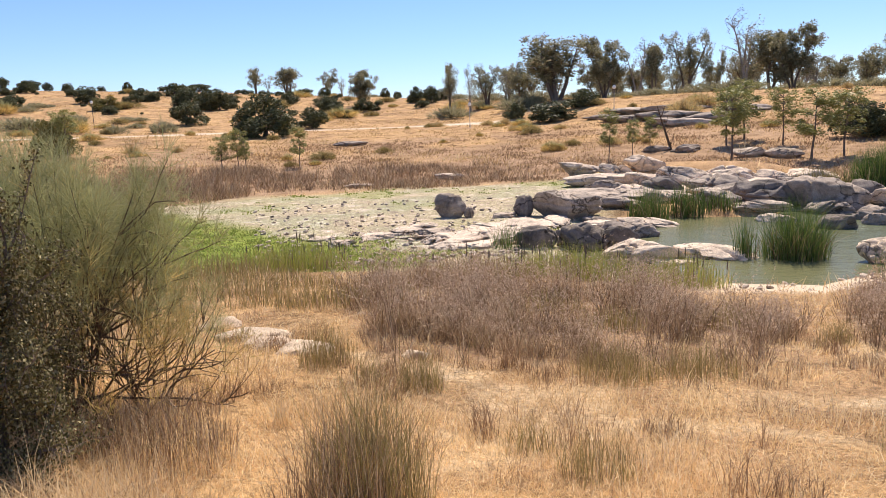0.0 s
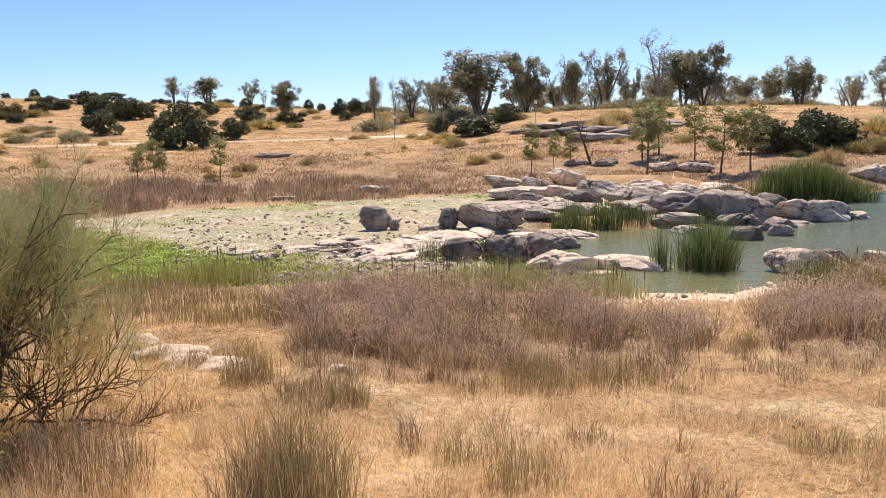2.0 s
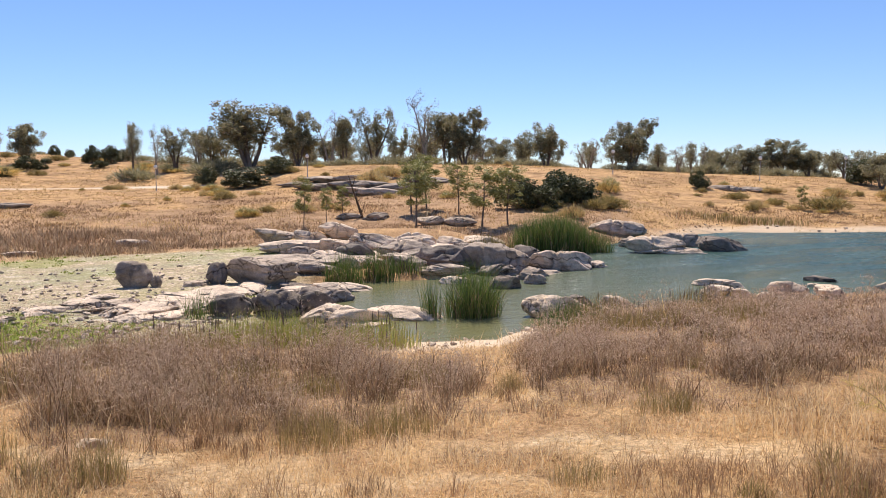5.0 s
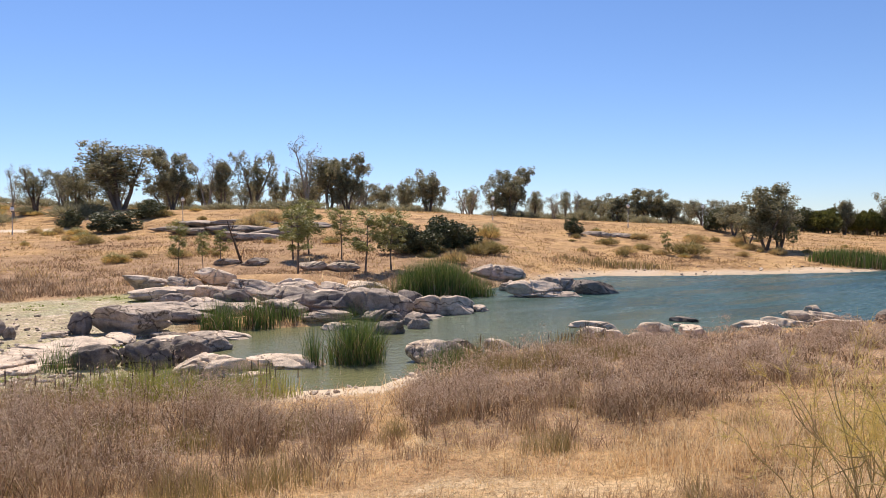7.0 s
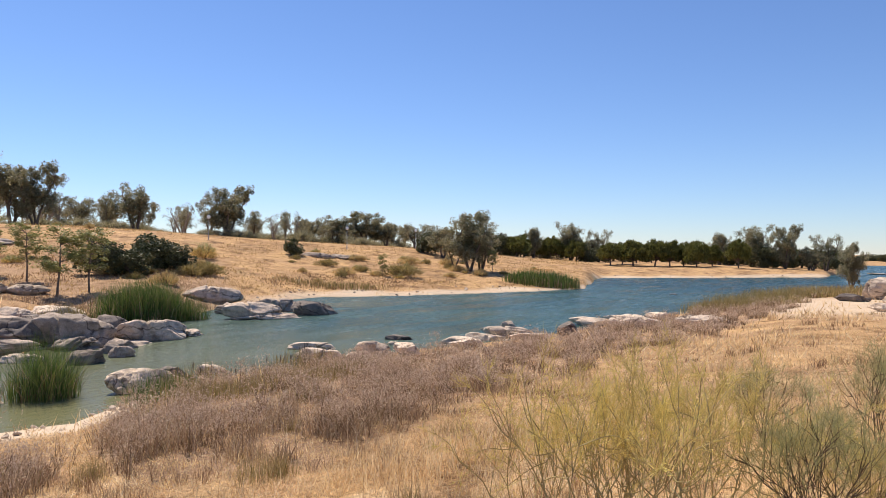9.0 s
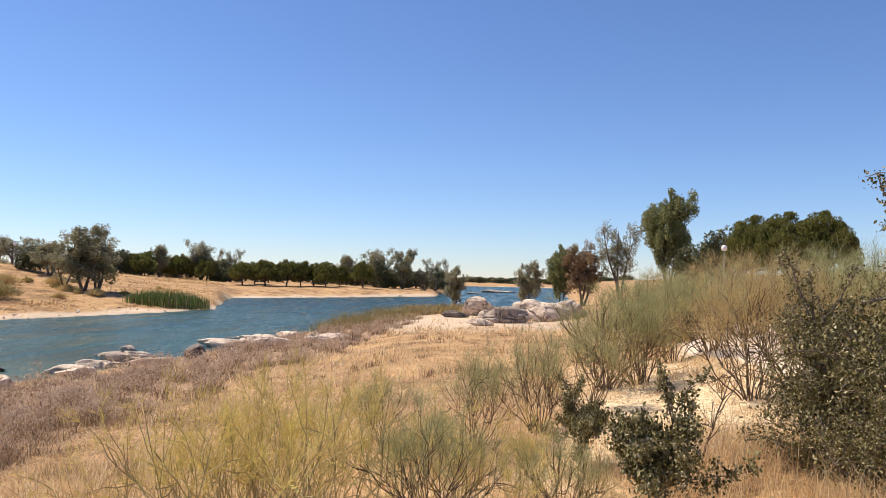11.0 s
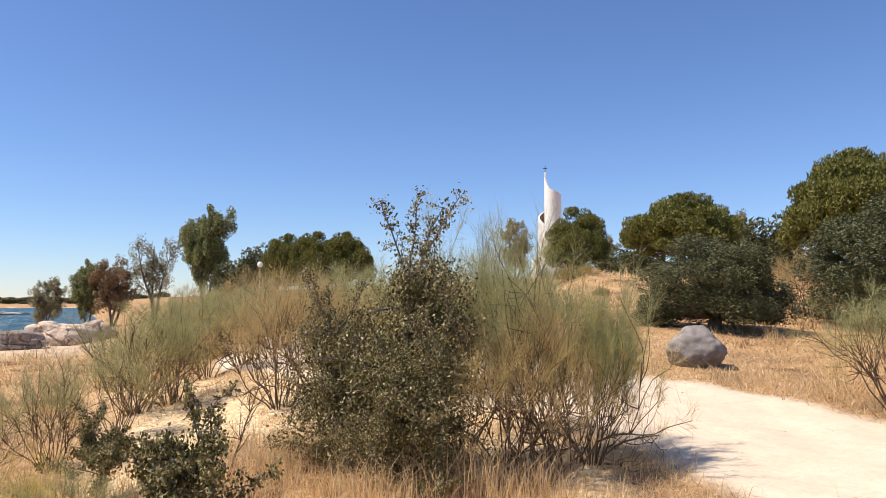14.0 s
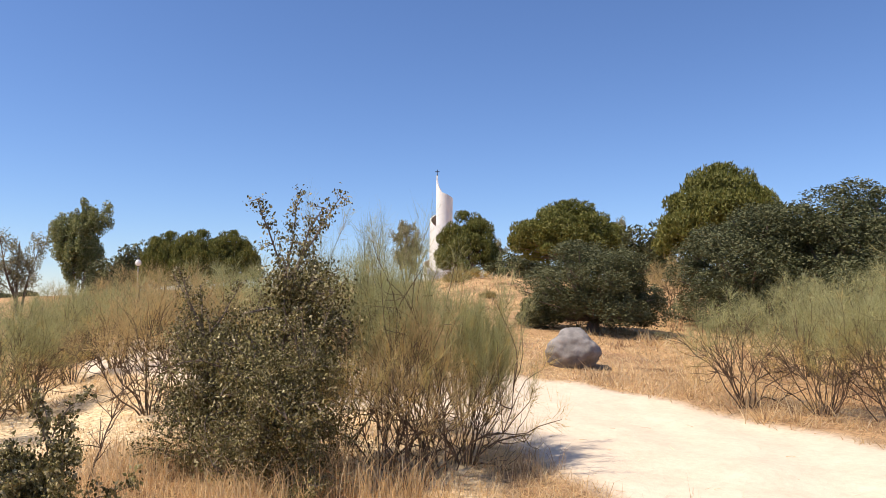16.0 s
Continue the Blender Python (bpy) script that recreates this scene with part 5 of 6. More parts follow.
# the thicket between lake and track
for az, r, tall, wide, model, turn in ((96.3, 13.0, 2.15, 0.95, B_A, 10), (98.6, 13.6, 2.2, 0.9, B_B, 80), (101.0, 17, 2.4, 0.9, B_C, 10), (103.5, 18, 2.5, 1.0, B_A, 200), (106.6, 11.3, 2.25, 0.8, B_RUST, 30), (109.5, 12.0, 2.4, 0.8, B_RUST, 150),
                                       (112, 14, 2.7, 0.9, B_B, 10), (115, 17, 2.6, 1.0, B_C, 90), (118, 15, 2.7, 0.9, B_A, 260), (99.5, 22, 2.6, 1.2, B_B, 300), (106, 22, 2.8, 1.1, B_RUST, 220), (111, 21, 2.8, 1.1, B_C, 20), (121, 12, 2.7, 0.8, B_B, 130), (102.6, 24, 2.6, 1.3, B_RUST, 40),
                                       (124.6, 7.4, 2.4, 0.7, B_NEAR, 40), (129.0, 7.1, 2.42, 0.6, B_NEAR, 170), (120.8, 8.0, 2.75, 0.55, B_NEAR, 70), (126.6, 6.6, 1.7, 0.6, B_RUST, 0), (130.6, 7.2, 1.7, 0.42, B_GREEN, 300),
                                       (150.8, 11.2, 1.75, 0.85, B_C, 0), (155.6, 11.0, 1.8, 0.7, B_A, 90), (160.0, 10.8, 2.0, 0.8, B_NEAR, 200), (154.4, 15.5, 2.0, 0.9, B_B, 20), (160.0, 14.0, 2.4, 1.0, B_A, 120), (145.5, 30, 2.6, 1.0, B_RUST, 60)):
    put(model, *polar(az, r), tall * (0.84 if az < 122 and r > 10 else 0.96), wide * 0.95, turn)
put(K_A, *polar(115.4, 7.0), 2.86, 0.86, 0, label="tall young holm oak with loose leafy sprigs on top")
put(K_A, *polar(112.2, 7.4), 2.0, 0.95, 140)
put(K_A, *polar(117.4, 6.5), 1.7, 0.9, 250)
put(K_B, *polar(99.6, 5.3), 1.2, 0.8, 20)
put(K_B, *polar(94.6, 7.4), 0.95, 0.8, 200)


def dead_sapling(x, y, tall, seed):
    """A leafless young stem with a few bare forks."""
    rng = np.random.default_rng(seed)
    wood = []
    pts, rad = limb(rng, (0, 0, -0.05), (0.05, 0.02, 1), tall, 0.012, 0.003, 8, 0.12, 0.03)
    wood.append(tube(pts, rad, 5))
    for k in range(13):
        i = rng.integers(2, 8)
        a = rng.uniform(0, 6.3)
        bp, br = limb(rng, pts[i], (np.cos(a), np.sin(a), 0.7), tall * rng.uniform(0.2, 0.42), 0.006, 0.002, 5, 0.2, 0.05)
        wood.append(tube(bp, br, 4))
        for j in (2, 3, 4):
            wood.append(tube(*limb(rng, bp[j], rng.normal(size=3) + np.array([0, 0, 0.5]), tall * rng.uniform(0.06, 0.14), 0.0028, 0.001, 3, 0.2), 3))
    ob = thing("dead_sapling", x, y, height(x, y), "bare dead sapling with thin brown twigs in dry grass", "sapling")
    piece("branchwork", *joined(wood), TWIG, ob)


dead_sapling(*polar(103.0, 7.2), 1.1, 3)


def snag(x, y, tall, seed):
    """A dead, broken trunk that leans, with stubs of limbs."""
    rng = np.random.default_rng(seed)
    ob = thing("dead_tree", x, y, height(x, y), "leaning dead tree trunk with broken branch stubs", "tree")
    pts, rad = limb(rng, (0, 0, -0.1), (-0.32, 0.0, 1), tall, 0.13, 0.03, 8, 0.05)
    piece("trunk", *tube(pts, rad, 8), TWIG, ob, "", True)
    for k in (1, 1, 3, 4, 6):
        piece("branch", *tube(*limb(rng, pts[k], rng.normal(size=3) * 0.7 + np.array([0.3, 0, 0.5]), tall * rng.uniform(0.15, 0.3), 0.05, 0.012, 4, 0.15), 5), TWIG, ob)


snag(*polar(17.3, 63), 3.9, 12)


def low_bush(seed, mat, label):
    rng = np.random.default_rng(seed)
    n = 900
    a, q = rng.uniform(0, 2 * np.pi, n), np.sqrt(rng.uniform(0, 1, n)) * 0.5
    lobe = 1 + 0.35 * np.sin(a * 3 + seed) + 0.25 * np.sin(a * 5 + 2 * seed)
    q = q * lobe
    pos = np.stack([q * np.cos(a), q * np.sin(a), rng.uniform(0, 0.62, n) * np.clip(1 - q, 0.1, 1) * (0.7 + 0.3 * lobe)], 1)
    ob = tagged(new("scrub_bush"), label, "bush", "low scrub on the plain")
    piece("branchwork", *joined([tube(*limb(rng, (0, 0, -0.05), (rng.normal() * 0.6, rng.normal() * 0.6, 1), 0.6, 0.02, 0.005, 3), 4) for _ in range(9)]), TWIG, ob)
    piece("foliage", *sprigs(rng, pos, np.stack([np.cos(a) * q, np.sin(a) * q, np.full(n, 0.5)], 1) + rng.normal(size=(n, 3)) * 0.25, rng.uniform(0.12, 0.36, n), np.full(n, 0.03)), mat, ob)
    return ob


L_A, L_B = low_bush(71, OLIVE, "low olive scrub bush in dry grass"), low_bush(72, BROOM, "low grey-green scrub bush in dry grass")
L_C = low_bush(73, RUSTY_BROOM, "half-dry rust-brown scrub bush in dry grass")
L_D = low_bush(74, EUCALYPT, "dim grey-green undergrowth beneath the eucalyptus")
rng = np.random.default_rng(6)
for i in range(54):
    put(L_D, *polar(rng.uniform(3, 57), rng.uniform(114, 150)), rng.uniform(1.4, 3.2), rng.uniform(1.2, 2.4), i * 41)
rng = np.random.default_rng(5)
for i in range(130):
    az = rng.uniform(-34, 62)
    r = np.interp(az, RAY, STEP_R[1]) + rng.uniform(14, 62) * (0.5 if az > 30 else 1)
    x, y = polar(az, r)
    if off_line(np.array([x]), np.array([y]), ROAD)[0] > 3:
        put((L_A, L_B, L_C)[i % 3], x, y, rng.lognormal(0.0, 0.45), rng.uniform(0.9, 1.7), rng.uniform(0, 360))
for i in range(86):
    x, y = polar(rng.uniform(-34, 4), rng.uniform(112, 225))
    put((L_B, L_D, L_A)[i % 3], x, y, rng.lognormal(0.35, 0.4), rng.uniform(1.2, 2.4), rng.uniform(0, 360))
for i in range(26):
    az = rng.uniform(98, 170)
    x, y = polar(az, rng.uniform(22, 48))
    put(L_A if i % 2 else L_B, x, y, rng.uniform(0.6, 1.5), rng.uniform(0.9, 1.5), rng.uniform(0, 360))

# ---- grasses, sedge and reeds ----
def fan(rng, n, az0, az1, r0, r1):
    az = rng.uniform(az0, az1, n)
    r = r0 * (r1 / r0) ** rng.uniform(0, 1, n)
    a = np.radians(az)
    return r * np.sin(a), r * np.cos(a), r, az


def tufts(rng, x, y, per, spread, tall, width, lean, simple=False):
    """Blades round each centre; tall and spread may differ from tuft to tuft."""
    n = len(x)
    k = np.repeat(np.arange(n), per)
    bx = x[k] + rng.normal(size=n * per) * np.asarray(spread)[k]
    by = y[k] + rng.normal(size=n * per) * np.asarray(spread)[k]
    z = land(bx, by) - 0.01
    h = np.asarray(tall)[k] * rng.uniform(0.45, 1.1, n * per)
    foot = np.stack([bx, by, z], 1)
    if simple:
        a, q = rng.uniform(0, 6.3, n * per), rng.uniform(0.05, 1, n * per) * lean
        return sprigs(rng, foot, np.stack([np.cos(a) * q, np.sin(a) * q, np.ones(n * per)], 1), h, np.asarray(width)[k] * 1.25)
    return blades(rng, foot, h, np.asarray(width)[k], rng.uniform(0.05, 1, n * per) * lean)


def keep(mask, *arrays):
    return [a[mask] for a in arrays]


def meadow():
    rng = np.random.default_rng(101)
    x, y, r, az = fan(rng, 34000, -62, 172, 1.6, 75)
    zn = zones(x, y)
    ok = rng.uniform(0, 1, len(x)) > np.clip(zn["sand"] * 1.1 + zn["mud"] + zn["bed"] + 0.6 * zn["brown"], 0, 1)
    patch = wave(x, y, 0.55, 3) * 0.5 + wave(x, y, 1.7, 8) * 0.5 + wave(x, y, 4.1, 11) * 0.35
    ok &= rng.uniform(-0.8, 0.6, len(x)) < patch + 0.1
    ok &= rng.uniform(0, 1, len(x)) > 0.75 * zn["bleached"]
    x, y, r, patch, az = keep(ok, x, y, r, patch, az)
    tall = np.clip(0.05 + 0.30 * np.clip(patch + 0.3, 0, 1.2) ** 2 + 0.0025 * r, 0.05, 0.6) * rng.lognormal(0, 0.35, len(x)) * (1 + 0.25 * smooth(58, 74, az))
    close = r < 9
    blocks = [tufts(rng, *keep(close, x, y), 11, (0.03 + r * 0.007)[close], tall[close], np.clip(r * 0.0009, 0.003, 0.06)[close], 1.25),
              tufts(rng, *keep(~close, x, y), 9, (0.03 + r * 0.007)[~close], tall[~close], np.clip(r * 0.0011, 0.003, 0.06)[~close], 1.5, True)]
    # short stubble close to the look-out
    x, y, r, az = fan(rng, 40000, -62, 172, 1.6, 18)
    zn = zones(x, y)
    ok = rng.uniform(0, 1, len(x)) > np.clip(zn["sand"] * 1.15 + zn["mud"] + zn["bed"], 0, 1)
    ok &= rng.uniform(-0.9, 0.7, len(x)) < wave(x, y, 0.4, 13) * 0.5 + wave(x, y, 2.2, 14) * 0.6
    x, y, r, az = keep(ok, x, y, r, az)
    blocks.append(tufts(rng, x, y, 9, 0.02 + r * 0.005, rng.uniform(0.05, 0.17, len(x)) , np.clip(r * 0.0010, 0.003, 0.02), 1.7, True))
    v, f = joined(blocks)
    tagged(piece("dry_grass", v, f, STRAW), "dry straw-yellow summer grass in tufts", "grass", kind="stuff")
    # fallen straw lying on the bare earth
    x, y, r, az = fan(rng, 110000, -62, 172, 1.6, 24)
    ok = rng.uniform(0, 1, len(x)) > np.clip(zones(x, y)["sand"] * 1.02 + zones(x, y)["bed"], 0, 0.985)
    x, y, r = keep(ok, x, y, r)
    n = len(x)
    a = rng.uniform(0, 6.3, n)
    v, f = sprigs(rng, np.stack([x, y, land(x, y) + 0.012], 1), np.stack([np.cos(a), np.sin(a), rng.uniform(0, 0.45, n)], 1), rng.uniform(0.04, 0.16, n), np.clip(r * 0.0008, 0.0025, 0.02))
    tagged(piece("straw_litter", v, f, STRAW), "fallen broken straw on dry earth", "grass", kind="stuff")
    # thin dead weeds and brown wisps in drifts
    x, y, r, az = fan(rng, 30000, -62, 172, 2.0, 34)
    zn = zones(x, y)
    drift = wave(x, y, 1.1, 31) + 0.7 * wave(x, y, 0.42, 17) + 0.5 * wave(x, y, 3.3, 23)
    ok = (drift > rng.uniform(0.45, 1.3, len(x))) & (rng.uniform(0, 1, len(x)) > np.clip(zn["sand"] * 1.3 + zn["mud"] + zn["bed"] + 0.7 * zn["bleached"], 0, 1))
    x, y, r = keep(ok, x, y, r)
    v, f = tufts(rng, x, y, 16, 0.04 + r * 0.003, rng.uniform(0.08, 0.34, len(x)), np.clip(r * 0.0009, 0.003, 0.025), 1.2)
    tagged(piece("brown_wisps", v, f, WITHERED), "thin brown dead weeds among pale straw", "grass", kind="stuff")


def far_meadow():
    rng = np.random.default_rng(102)
    x, y, r, az = fan(rng, 9000, -34, 66, 52, 240)
    zn = zones(x, y)
    far = np.interp(az, RAY, STEP_R[1])
    ok = (r > far + 3) & (rng.uniform(0, 1, len(x)) > np.clip(zn["sand"] * 1.2 + 0.5 * zn["brown"], 0, 1)) & (wave(x, y, 9, 2) > rng.uniform(-1, 0.6, len(x)))
    x, y, r = keep(ok, x, y, r)
    v, f = tufts(rng, x, y, 14, 0.009 * r, rng.uniform(0.12, 0.36, len(x)), r * 0.0009, 1.6, True)
    x, y, r, az = fan(rng, 9000, -34, 56, 46, 110)
    off = r - np.interp(az, RAY, STEP_R[1]) + 5 * wave(x, y, 7, 4)
    ok = (off > 3) & (off < np.interp(az, [-34, 8, 14, 36, 40], [34, 34, 34, 26, 10])) & (wave(x, y, 4, 7) + 0.6 * wave(x, y, 11, 3) > rng.uniform(-0.7, 0.7, len(x))) & (zones(x, y)["sand"] < 0.3)
    x, y, r = keep(ok, x, y, r)
    low = tufts(rng, x, y, 16, 0.008 * r, rng.uniform(0.12, 0.36, len(x)), r * 0.0009, 1.7, True)
    tagged(piece("withered_grass", *low, WITHERED), "low withered brown grass on the flat beyond the basin", "grass", kind="stuff")
    tagged(piece("far_dry_grass", v, f, GOLD), "tall dry grass on the far plain", "grass", kind="stuff")


def sedge():
    rng = np.random.default_rng(103)
    x, y, r, az = fan(rng, 24000, -17, 84, 6.5, 90)
    zn = zones(x, y)
    near = np.interp(az, RAY, STEP_R[0])
    ok = (rng.uniform(0, 0.9, len(x)) < zn["brown"] * np.interp(az, [16, 18, 84], [0.85, 0.55, 0.6])) & (r < near) & (wave(x, y, 1.1, 6) + 0.8 * wave(x, y, 0.45, 2) + 0.5 * wave(x, y, 2.6, 5) > rng.uniform(-0.4, 0.75, len(x)))
    x, y, r, az = keep(ok, x, y, r, az)
    tall = np.interp(az, [0, 16, 20, 27, 30, 40, 84], [0.66, 0.64, 0.58, 0.5, 0.42, 0.42, 0.36]) * (1 + 0.3 * wave(x, y, 1.3, 9) + 0.15 * wave(x, y, 0.5, 4)) * rng.lognormal(-0.04, 0.3, len(x))
    v, f = tufts(rng, x, y, 26, 0.05 + 0.003 * r, tall, np.clip(r * 0.0009, 0.005, 0.04), 1.35)
    tagged(piece("brown_sedge", v, f, SEDGE), "stand of dried purplish-brown sedge with thin stalks", "sedge", kind="stuff")
    m = 60000
    k = rng.integers(0, len(x), m)
    px, py = x[k] + rng.normal(size=m) * 0.16, y[k] + rng.normal(size=m) * 0.16
    top = land(px, py) + tall[k] * rng.uniform(0.55, 1.12, m)
    v, f = leaves(rng, np.stack([px, py, top], 1), np.clip(r[k] * 0.0048, 0.035, 0.12), 0.17, 0.6)
    tagged(piece("sedge_seed_heads", v, f, PALE_HEAD), "pale drooping seed heads over brown sedge", "sedge", kind="stuff")


def far_sedge():
    rng = np.random.default_rng(104)
    x, y, r, az = fan(rng, 4200, -42, 39, 42, 72)
    far = np.interp(az, RAY, STEP_R[1])
    edge = r - far + 2 * wave(x, y, 5, 3)
    ok = (edge > 0) & (edge < np.interp(az, [-16, -10, 8, 10], [16, 13, 12, 9]) + 3 * wave(x, y, 6, 9)) & (rng.uniform(0, 1, len(x)) < np.interp(az, [3, 8], [1.0, 0.45]) * smooth(-0.9, -0.1, wave(x, y, 3, 6)))
    x, y, r, az = keep(ok, x, y, r, az)
    tall = np.interp(az, [-14, -9, 4, 8], [1.15, 0.8, 0.7, 0.6]) * rng.uniform(0.6, 1.15, len(x)) * (1 + 0.3 * wave(x, y, 4, 1) + 0.2 * wave(x, y, 1.3, 2))
    v, f = tufts(rng, x, y, 24, np.full(len(x), 0.3), tall, np.full(len(x), 0.03), 1.0, True)
    tagged(piece("far_reed_bed", v, f, SEDGE), "russet-brown dried reed bed across the basin", "reeds", kind="stuff")


def weed():
    rng = np.random.default_rng(105)
    x, y, r, az = fan(rng, 9000, -40, 14, 19, 49)
    ok = rng.uniform(0.1, 1, len(x)) < zones(x, y)["green"]
    x, y, r = keep(ok, x, y, r)
    v, f = tufts(rng, x, y, 8, np.full(len(x), 0.14), rng.uniform(0.04, 0.16, len(x)), r * 0.0018, 1.2, True)
    tagged(piece("marsh_weed", v, f, WEED), "low bright green marsh plants on mud", "plants", kind="stuff")


def rubble():
    rng = random.Random(9)
    shapes = []
    for s in range(5):
        bm = rock_shape(900 + s, 2, 1, 3.0)
        shapes.append((np.array([v.co[:] for v in bm.verts]), np.array([[v.index for v in f.verts] for f in bm.faces])))
        bm.free()
    blocks = []
    for i in range(1290):
        if i < 1100:
            az, r = rng.uniform(-15, 11), rng.uniform(21, 40)
            if rng.random() > 0.35 + 0.65 * smooth(34, 26, r):
                continue
        else:
            az = rng.uniform(12, 80)
            r = float(np.interp(az, RAY, STEP_R[0])) + rng.uniform(-1.2, 0.8) if i < 1190 else float(np.interp(az, RAY, STEP_R[1])) + rng.uniform(0, 5)
        x, y = polar(az, r)
        size = rng.uniform(0.06, 0.24) * (1.6 if i >= 1190 else 1)
        v, f = shapes[i % 5]
        turn = np.array(Euler((rng.uniform(-0.4, 0.4), rng.uniform(-0.4, 0.4), rng.uniform(0, 6.3))).to_matrix())
        blocks.append(((v * np.array([1.2, 0.9, 0.6]) * size) @ turn.T + np.array([x, y, max(height(x, y), -0.05) + size * 0.12]), f))
    tagged(piece("shore_rubble", *joined(blocks), GRANITE, None, "", False), "scattered grey stones on the drying mud", "stones", kind="stuff")


def clump(name, x, y, wide, deep, tall, n, mat, width, label, category="reeds", lean=0.35, heads=0):
    """A clump of reeds or rushes: blades, and cattail heads where it has them."""
    rng = np.random.default_rng(int(abs(x) * 91 + abs(y) * 37 + n))
    az = math.atan2(x, y)
    u = on_ball(rng, n, 0.0)
    side, away = u[:, 0] * wide * 0.5, u[:, 1] * deep * 0.5
    bx, by = side * math.cos(az) + away * math.sin(az), -side * math.sin(az) + away * math.cos(az)
    foot = np.maximum(land(x + bx, y + by), -0.5) - max(height(x, y), -0.1)
    ob = thing(name, x, y, max(height(x, y), -0.1), label, category, "reeds and rushes")
    h = tall * rng.uniform(0.5, 1.1, n) * (1 - 0.4 * (2 * side / wide) ** 2) - np.minimum(foot, 0)
    live = np.arange(n) % 5 > 0
    stand, q = np.stack([bx, by, foot - 0.02], 1), rng.uniform(0.05, 1, n) * lean
    piece("foliage", *blades(rng, stand[live], h[live], np.full(live.sum(), width), q[live]), mat, ob)
    piece("dead_foliage", *blades(rng, stand[~live], h[~live] * 0.8, np.full((~live).sum(), width), q[~live] * 1.6), SEDGE if mat in (REED, LIME, OLIVE) else STRAW, ob, "withered blades")
    for k in range(heads):
        i = int(rng.integers(0, n))
        top = foot[i] + h[i] * rng.uniform(0.8, 0.95)
        pts = np.array([[bx[i], by[i], top - tall * 0.35], [bx[i] + 0.01, by[i], top - 0.16], [bx[i] + 0.012, by[i], top - 0.14], [bx[i] + 0.014, by[i], top], [bx[i] + 0.015, by[i], top + 0.08]])
        piece("seed_head", *tube(pts, [0.004, 0.004, 0.016, 0.016, 0.003], 5), BARK, ob, "brown cattail head")
    return ob


GREEN_REED = "tall green reeds standing in the water"
clump("reed_clump", 10.4, 21.4, 1.9, 1.5, 2.1, 1100, REED, 0.018, GREEN_REED, lean=0.5)
clump("reed_clump", 9.0, 21.6, 0.7, 0.6, 1.7, 160, REED, 0.02, GREEN_REED, lean=0.25)
clump("reed_clump", 11.6, 22.4, 0.8, 0.6, 1.3, 150, REED, 0.02, GREEN_REED)
clump("reed_clump", 8.6, 30.6, 2.0, 1.2, 1.7, 420, REED, 0.024, GREEN_REED, lean=0.5)
clump("reed_clump", 10.4, 31.0, 2.0, 1.2, 1.5, 360, REED, 0.024, GREEN_REED, lean=0.4)
clump("reed_clump", 11.9, 31.2, 1.8, 0.8, 1.0, 200, REED, 0.022, GREEN_REED)
clump("reed_bed", 24.6, 39.0, 5.6, 3.2, 2.5, 3600, REED, 0.024, "dense dark green reed bed at the water's edge", lean=0.5)
clump("reed_bed", 26.8, 38.0, 3.0, 2.0, 1.7, 800, REED, 0.03, "dense dark green reed bed at the water's edge", lean=0.55)
clump("reed_bed", 21.4, 41.4, 3.6, 2.4, 1.3, 700, OLIVE, 0.03, "olive rushes beside the dark reed bed")
clump("reed_bed", 77.0, 40.0, 9.5, 6.0, 1.8, 2600, REED, 0.05, "broad green reed bed on a low point of the shore", lean=0.25)
clump("reed_bed", 56.0, 12.6, 9.0, 5.0, 0.95, 2600, OLIVE, 0.03, "olive-green rushes along the spit", lean=0.8)
clump("reed_bed", 68.0, 11.6, 14.0, 5.0, 0.95, 2600, OLIVE, 0.04, "olive-green rushes along the spit", lean=0.8)
clump("reed_bed", 84.0, 11.0, 16.0, 6.0, 1.0, 2000, OLIVE, 0.045, "olive-green rushes along the spit", lean=0.8)
clump("rush_clump", 11.2, 16.9, 2.0, 1.3, 0.95, 420, REED, 0.012, "fresh green rushes in brown sedge")
clump("rush_clump", 2.0, 23.6, 1.2, 0.9, 1.1, 120, REED, 0.014, "thin blue-green rushes in shallow water", lean=0.6)
clump("rush_clump", 3.2, 18.6, 4.2, 2.2, 1.0, 1500, LIME, 0.012, "yellow-green cattails at the basin's edge", heads=26)
clump("rush_clump", 0.6, 17.6, 3.2, 2.0, 0.8, 900, OLIVE, 0.012, "olive cattails at the basin's edge", heads=14)
clump("rush_clump", 5.6, 17.4, 2.6, 1.6, 0.95, 800, LIME, 0.012, "yellow-green cattails at the basin's edge", heads=14)
clump("rush_clump", -4.4, 20.6, 3.4, 1.8, 1.1, 900, LIME, 0.014, "yellow-green cattails among green weed", heads=18)
clump("rush_clump", -6.2, 18.6, 3.0, 2.0, 0.8, 700, OLIVE, 0.014, "olive rushes among green weed")
clump("rush_clump", 13.8, 19.0, 2.6, 1.2, 0.8, 420, OLIVE, 0.012, "sparse rushes on the bank", heads=8)
clump("rush_clump", 17.8, 18.4, 3.0, 1.4, 0.85, 420, OLIVE, 0.012, "sparse rushes on the bank", heads=12)
clump("rush_clump", 52.0, 50.0, 12.0, 3.0, 0.7, 700, OLIVE, 0.05, "low rushes on the far shore")
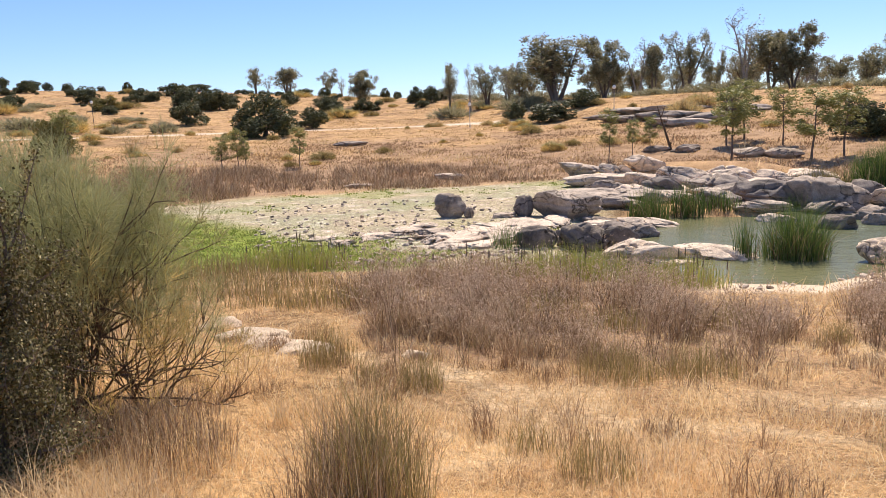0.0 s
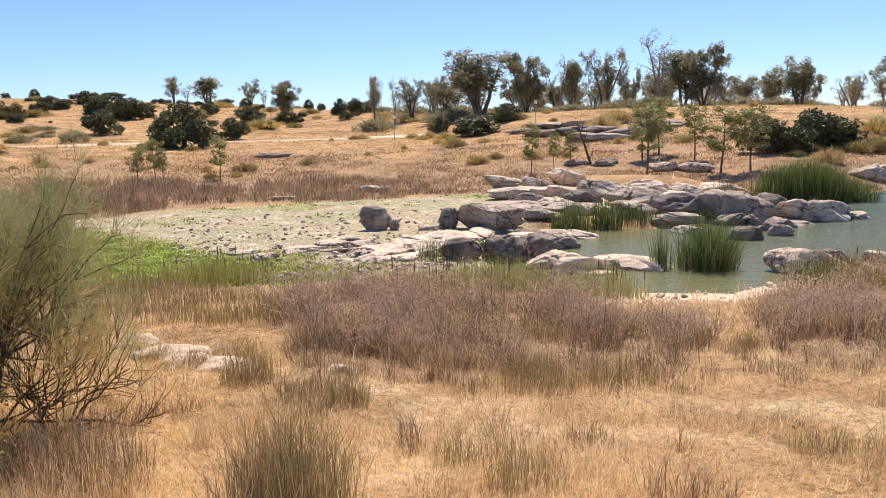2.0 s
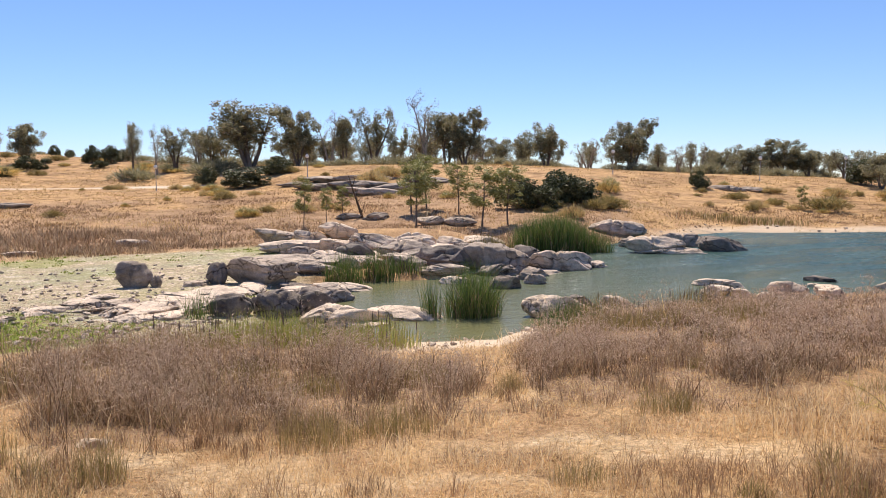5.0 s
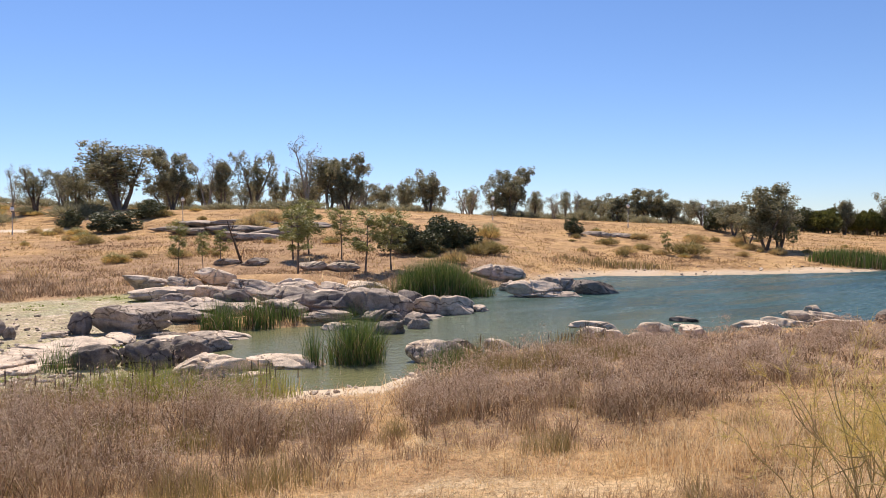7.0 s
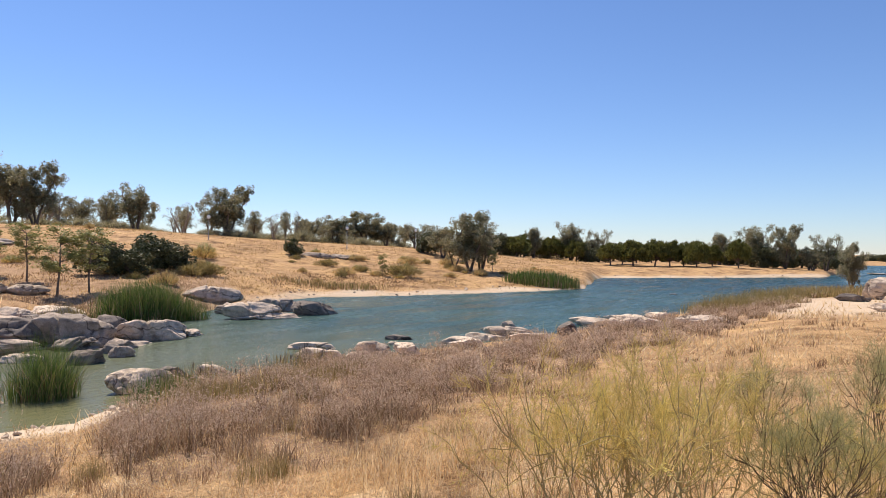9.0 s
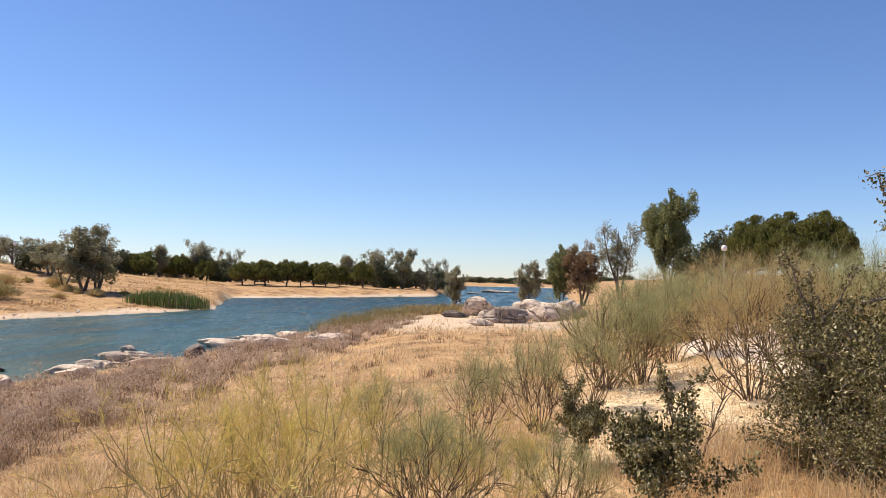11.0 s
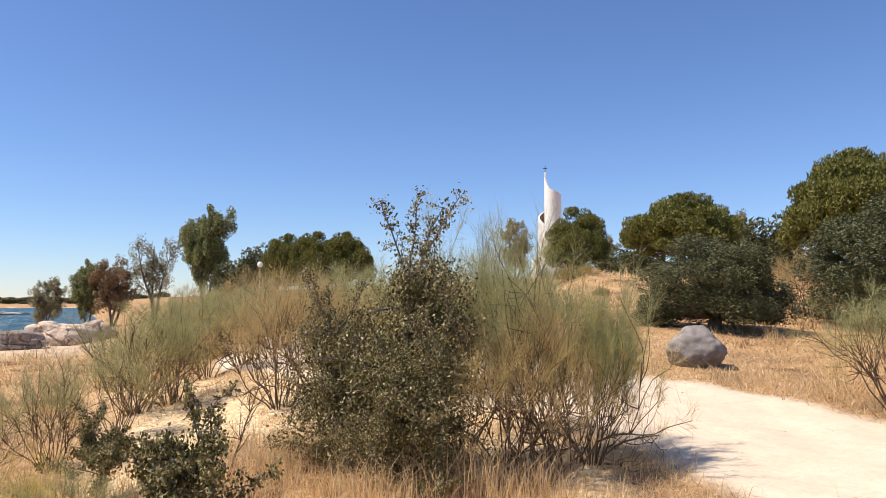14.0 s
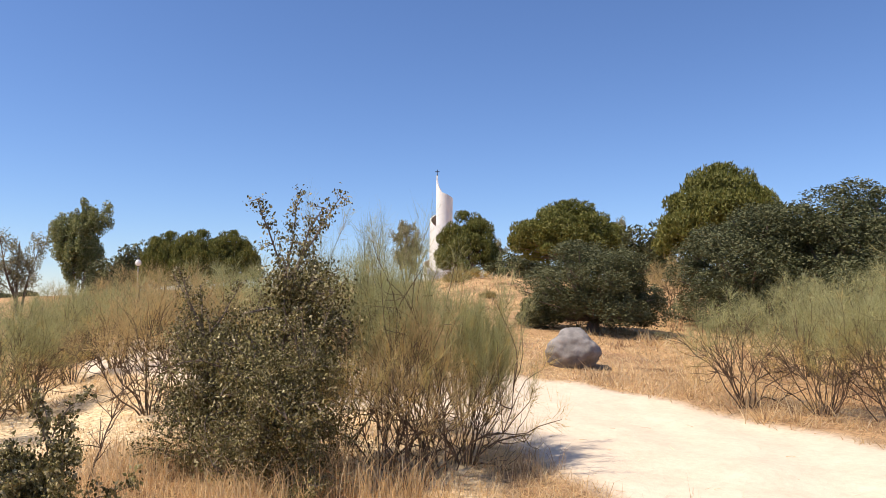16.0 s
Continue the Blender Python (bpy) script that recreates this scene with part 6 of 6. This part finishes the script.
for az, r, wide, tall, n in ((36, 18.5, 2.4, 0.6, 420), (39, 17.5, 2.6, 0.55, 460), (42.5, 19, 3.0, 0.6, 480), (46, 20, 3.0, 0.55, 460), (50, 22, 3.0, 0.55, 420), (33.5, 15.2, 1.4, 0.45, 220), (44, 15, 1.4, 0.4, 200), (8, 12.4, 1.6, 0.5, 260), (22, 11.5, 1.3, 0.45, 220), (13, 10.4, 1.2, 0.42, 220)):
    clump("rush_clump", *polar(az, r), wide, wide * 0.6, tall, n, OLIVE, 0.014, "olive-grey rushes standing in brown sedge")
TUFT = "bunch of stiff brown-green rush stems"
for x, y, wide, tall, n, mat in ((-0.48, 3.75, 0.75, 0.92, 520, OLIVE), (-0.62, 3.6, 0.7, 0.8, 360, SEDGE), (-1.9, 4.6, 0.9, 0.6, 420, SEDGE), (-2.5, 5.0, 0.8, 0.55, 300, SEDGE), (-0.3, 6.6, 0.5, 0.5, 200, OLIVE), (0.9, 4.3, 0.6, 0.35, 200, OLIVE), (1.7, 7.2, 1.0, 0.5, 420, OLIVE),
                                 (2.6, 7.3, 1.0, 0.45, 380, OLIVE), (-1.4, 7.8, 0.7, 0.6, 300, OLIVE), (4.9, 8.9, 0.5, 0.45, 200, OLIVE), (5.4, 6.2, 0.9, 0.35, 260, OLIVE), (6.2, 7.6, 0.8, 0.45, 300, SEDGE), (7.6, 8.4, 0.8, 0.5, 300, SEDGE), (9.0, 8.6, 0.7, 0.45, 240, SEDGE), (3.2, 4.6, 0.6, 0.3, 160, OLIVE), (-1.3, 5.8, 0.6, 0.5, 240, STRAW), (-2.2, 3.6, 0.9, 0.7, 420, STRAW), (-1.7, 3.0, 0.8, 0.6, 380, STRAW), (-1.9, 3.9, 0.7, 0.6, 260, STRAW),
                                 (5.0, -2.2, 0.9, 0.55, 420, STRAW), (5.6, -2.4, 0.8, 0.6, 420, STRAW), (4.9, -3.3, 0.8, 0.6, 420, STRAW), (4.4, -3.9, 0.9, 0.5, 400, STRAW), (5.2, -5.0, 0.9, 0.5, 400, STRAW), (4.6, -1.4, 0.8, 0.6, 360, STRAW), (7.5, -2.0, 1.0, 0.5, 400, STRAW), (4.0, -2.6, 0.8, 0.5, 360, STRAW), (6.2, -1.8, 0.9, 0.55, 380, STRAW), (5.4, -1.6, 0.7, 0.5, 300, STRAW), (3.9, -4.4, 0.8, 0.4, 300, STRAW), (8.0, -9.9, 1.2, 0.4, 420, STRAW), (6.8, -10.0, 1.2, 0.45, 420, STRAW)):
    clump("grass_tuft", x, y, wide, wide, tall * (0.7 if mat is STRAW else 1.0), int(n * (0.5 if mat is STRAW else 1.4)), mat, 0.0045, TUFT if mat is not STRAW else "tuft of tall pale dry grass", "grass", 0.45 if mat is not STRAW else 0.75)
rng = np.random.default_rng(110)
for i in range(90):
    az, r = rng.uniform(-22, 60), rng.uniform(4.2, 12.5)
    x, y = polar(az, r)
    if zones(np.array([x]), np.array([y]))["bleached"][0] < 0.4:
        mat = (SEDGE, OLIVE, STRAW, SEDGE, WITHERED)[i % 5]
        clump("grass_tuft", x, y, rng.uniform(0.25, 0.6), rng.uniform(0.25, 0.5), rng.uniform(0.16, 0.4), int(rng.integers(60, 130)), mat, 0.0055, "small brown-green tuft of dry grass" if mat is not STRAW else "tuft of tall pale dry grass", "grass", 0.7)
for az, r, tall in ((116.5, 6.0, 0.55), (119.5, 6.1, 0.7), (121.5, 6.3, 0.75), (123.5, 6.2, 0.7), (125.5, 6.3, 0.55), (127.5, 6.4, 0.45), (112, 6.6, 0.5), (109.5, 7.4, 0.5), (106.5, 7.0, 0.45), (104.5, 8.2, 0.5), (101.5, 8.6, 0.45), (108, 8.9, 0.5), (114, 6.2, 0.5), (95, 7.2, 0.4)):
    clump("grass_tuft", *polar(az, r), 0.8, 0.6, tall, 90, STRAW, 0.0075, "tuft of tall pale dry grass", "grass", 0.9)
for az, r, tall in ((-27, 3.3, 0.6), (-24.5, 3.5, 0.55), (-29, 3.8, 0.6), (-22, 3.3, 0.45), (-26, 3.9, 0.5), (-31, 3.4, 0.6)):
    clump("grass_tuft", *polar(az, r), 0.7, 0.5, tall, 260, STRAW, 0.0045, "tuft of bright yellow dry grass", "grass", 1.0)
for az, r in ((-17, 15), (-13, 13.6), (-9, 12.8), (-19, 17), (-11.5, 16.4), (-6, 14.4), (-15, 18.5)):
    clump("rush_clump", *polar(az, r), 2.4, 1.4, 0.45, 360, OLIVE, 0.013, "low olive rushes above the basin")
meadow()
far_meadow()
sedge()
far_sedge()
weed()
rubble()
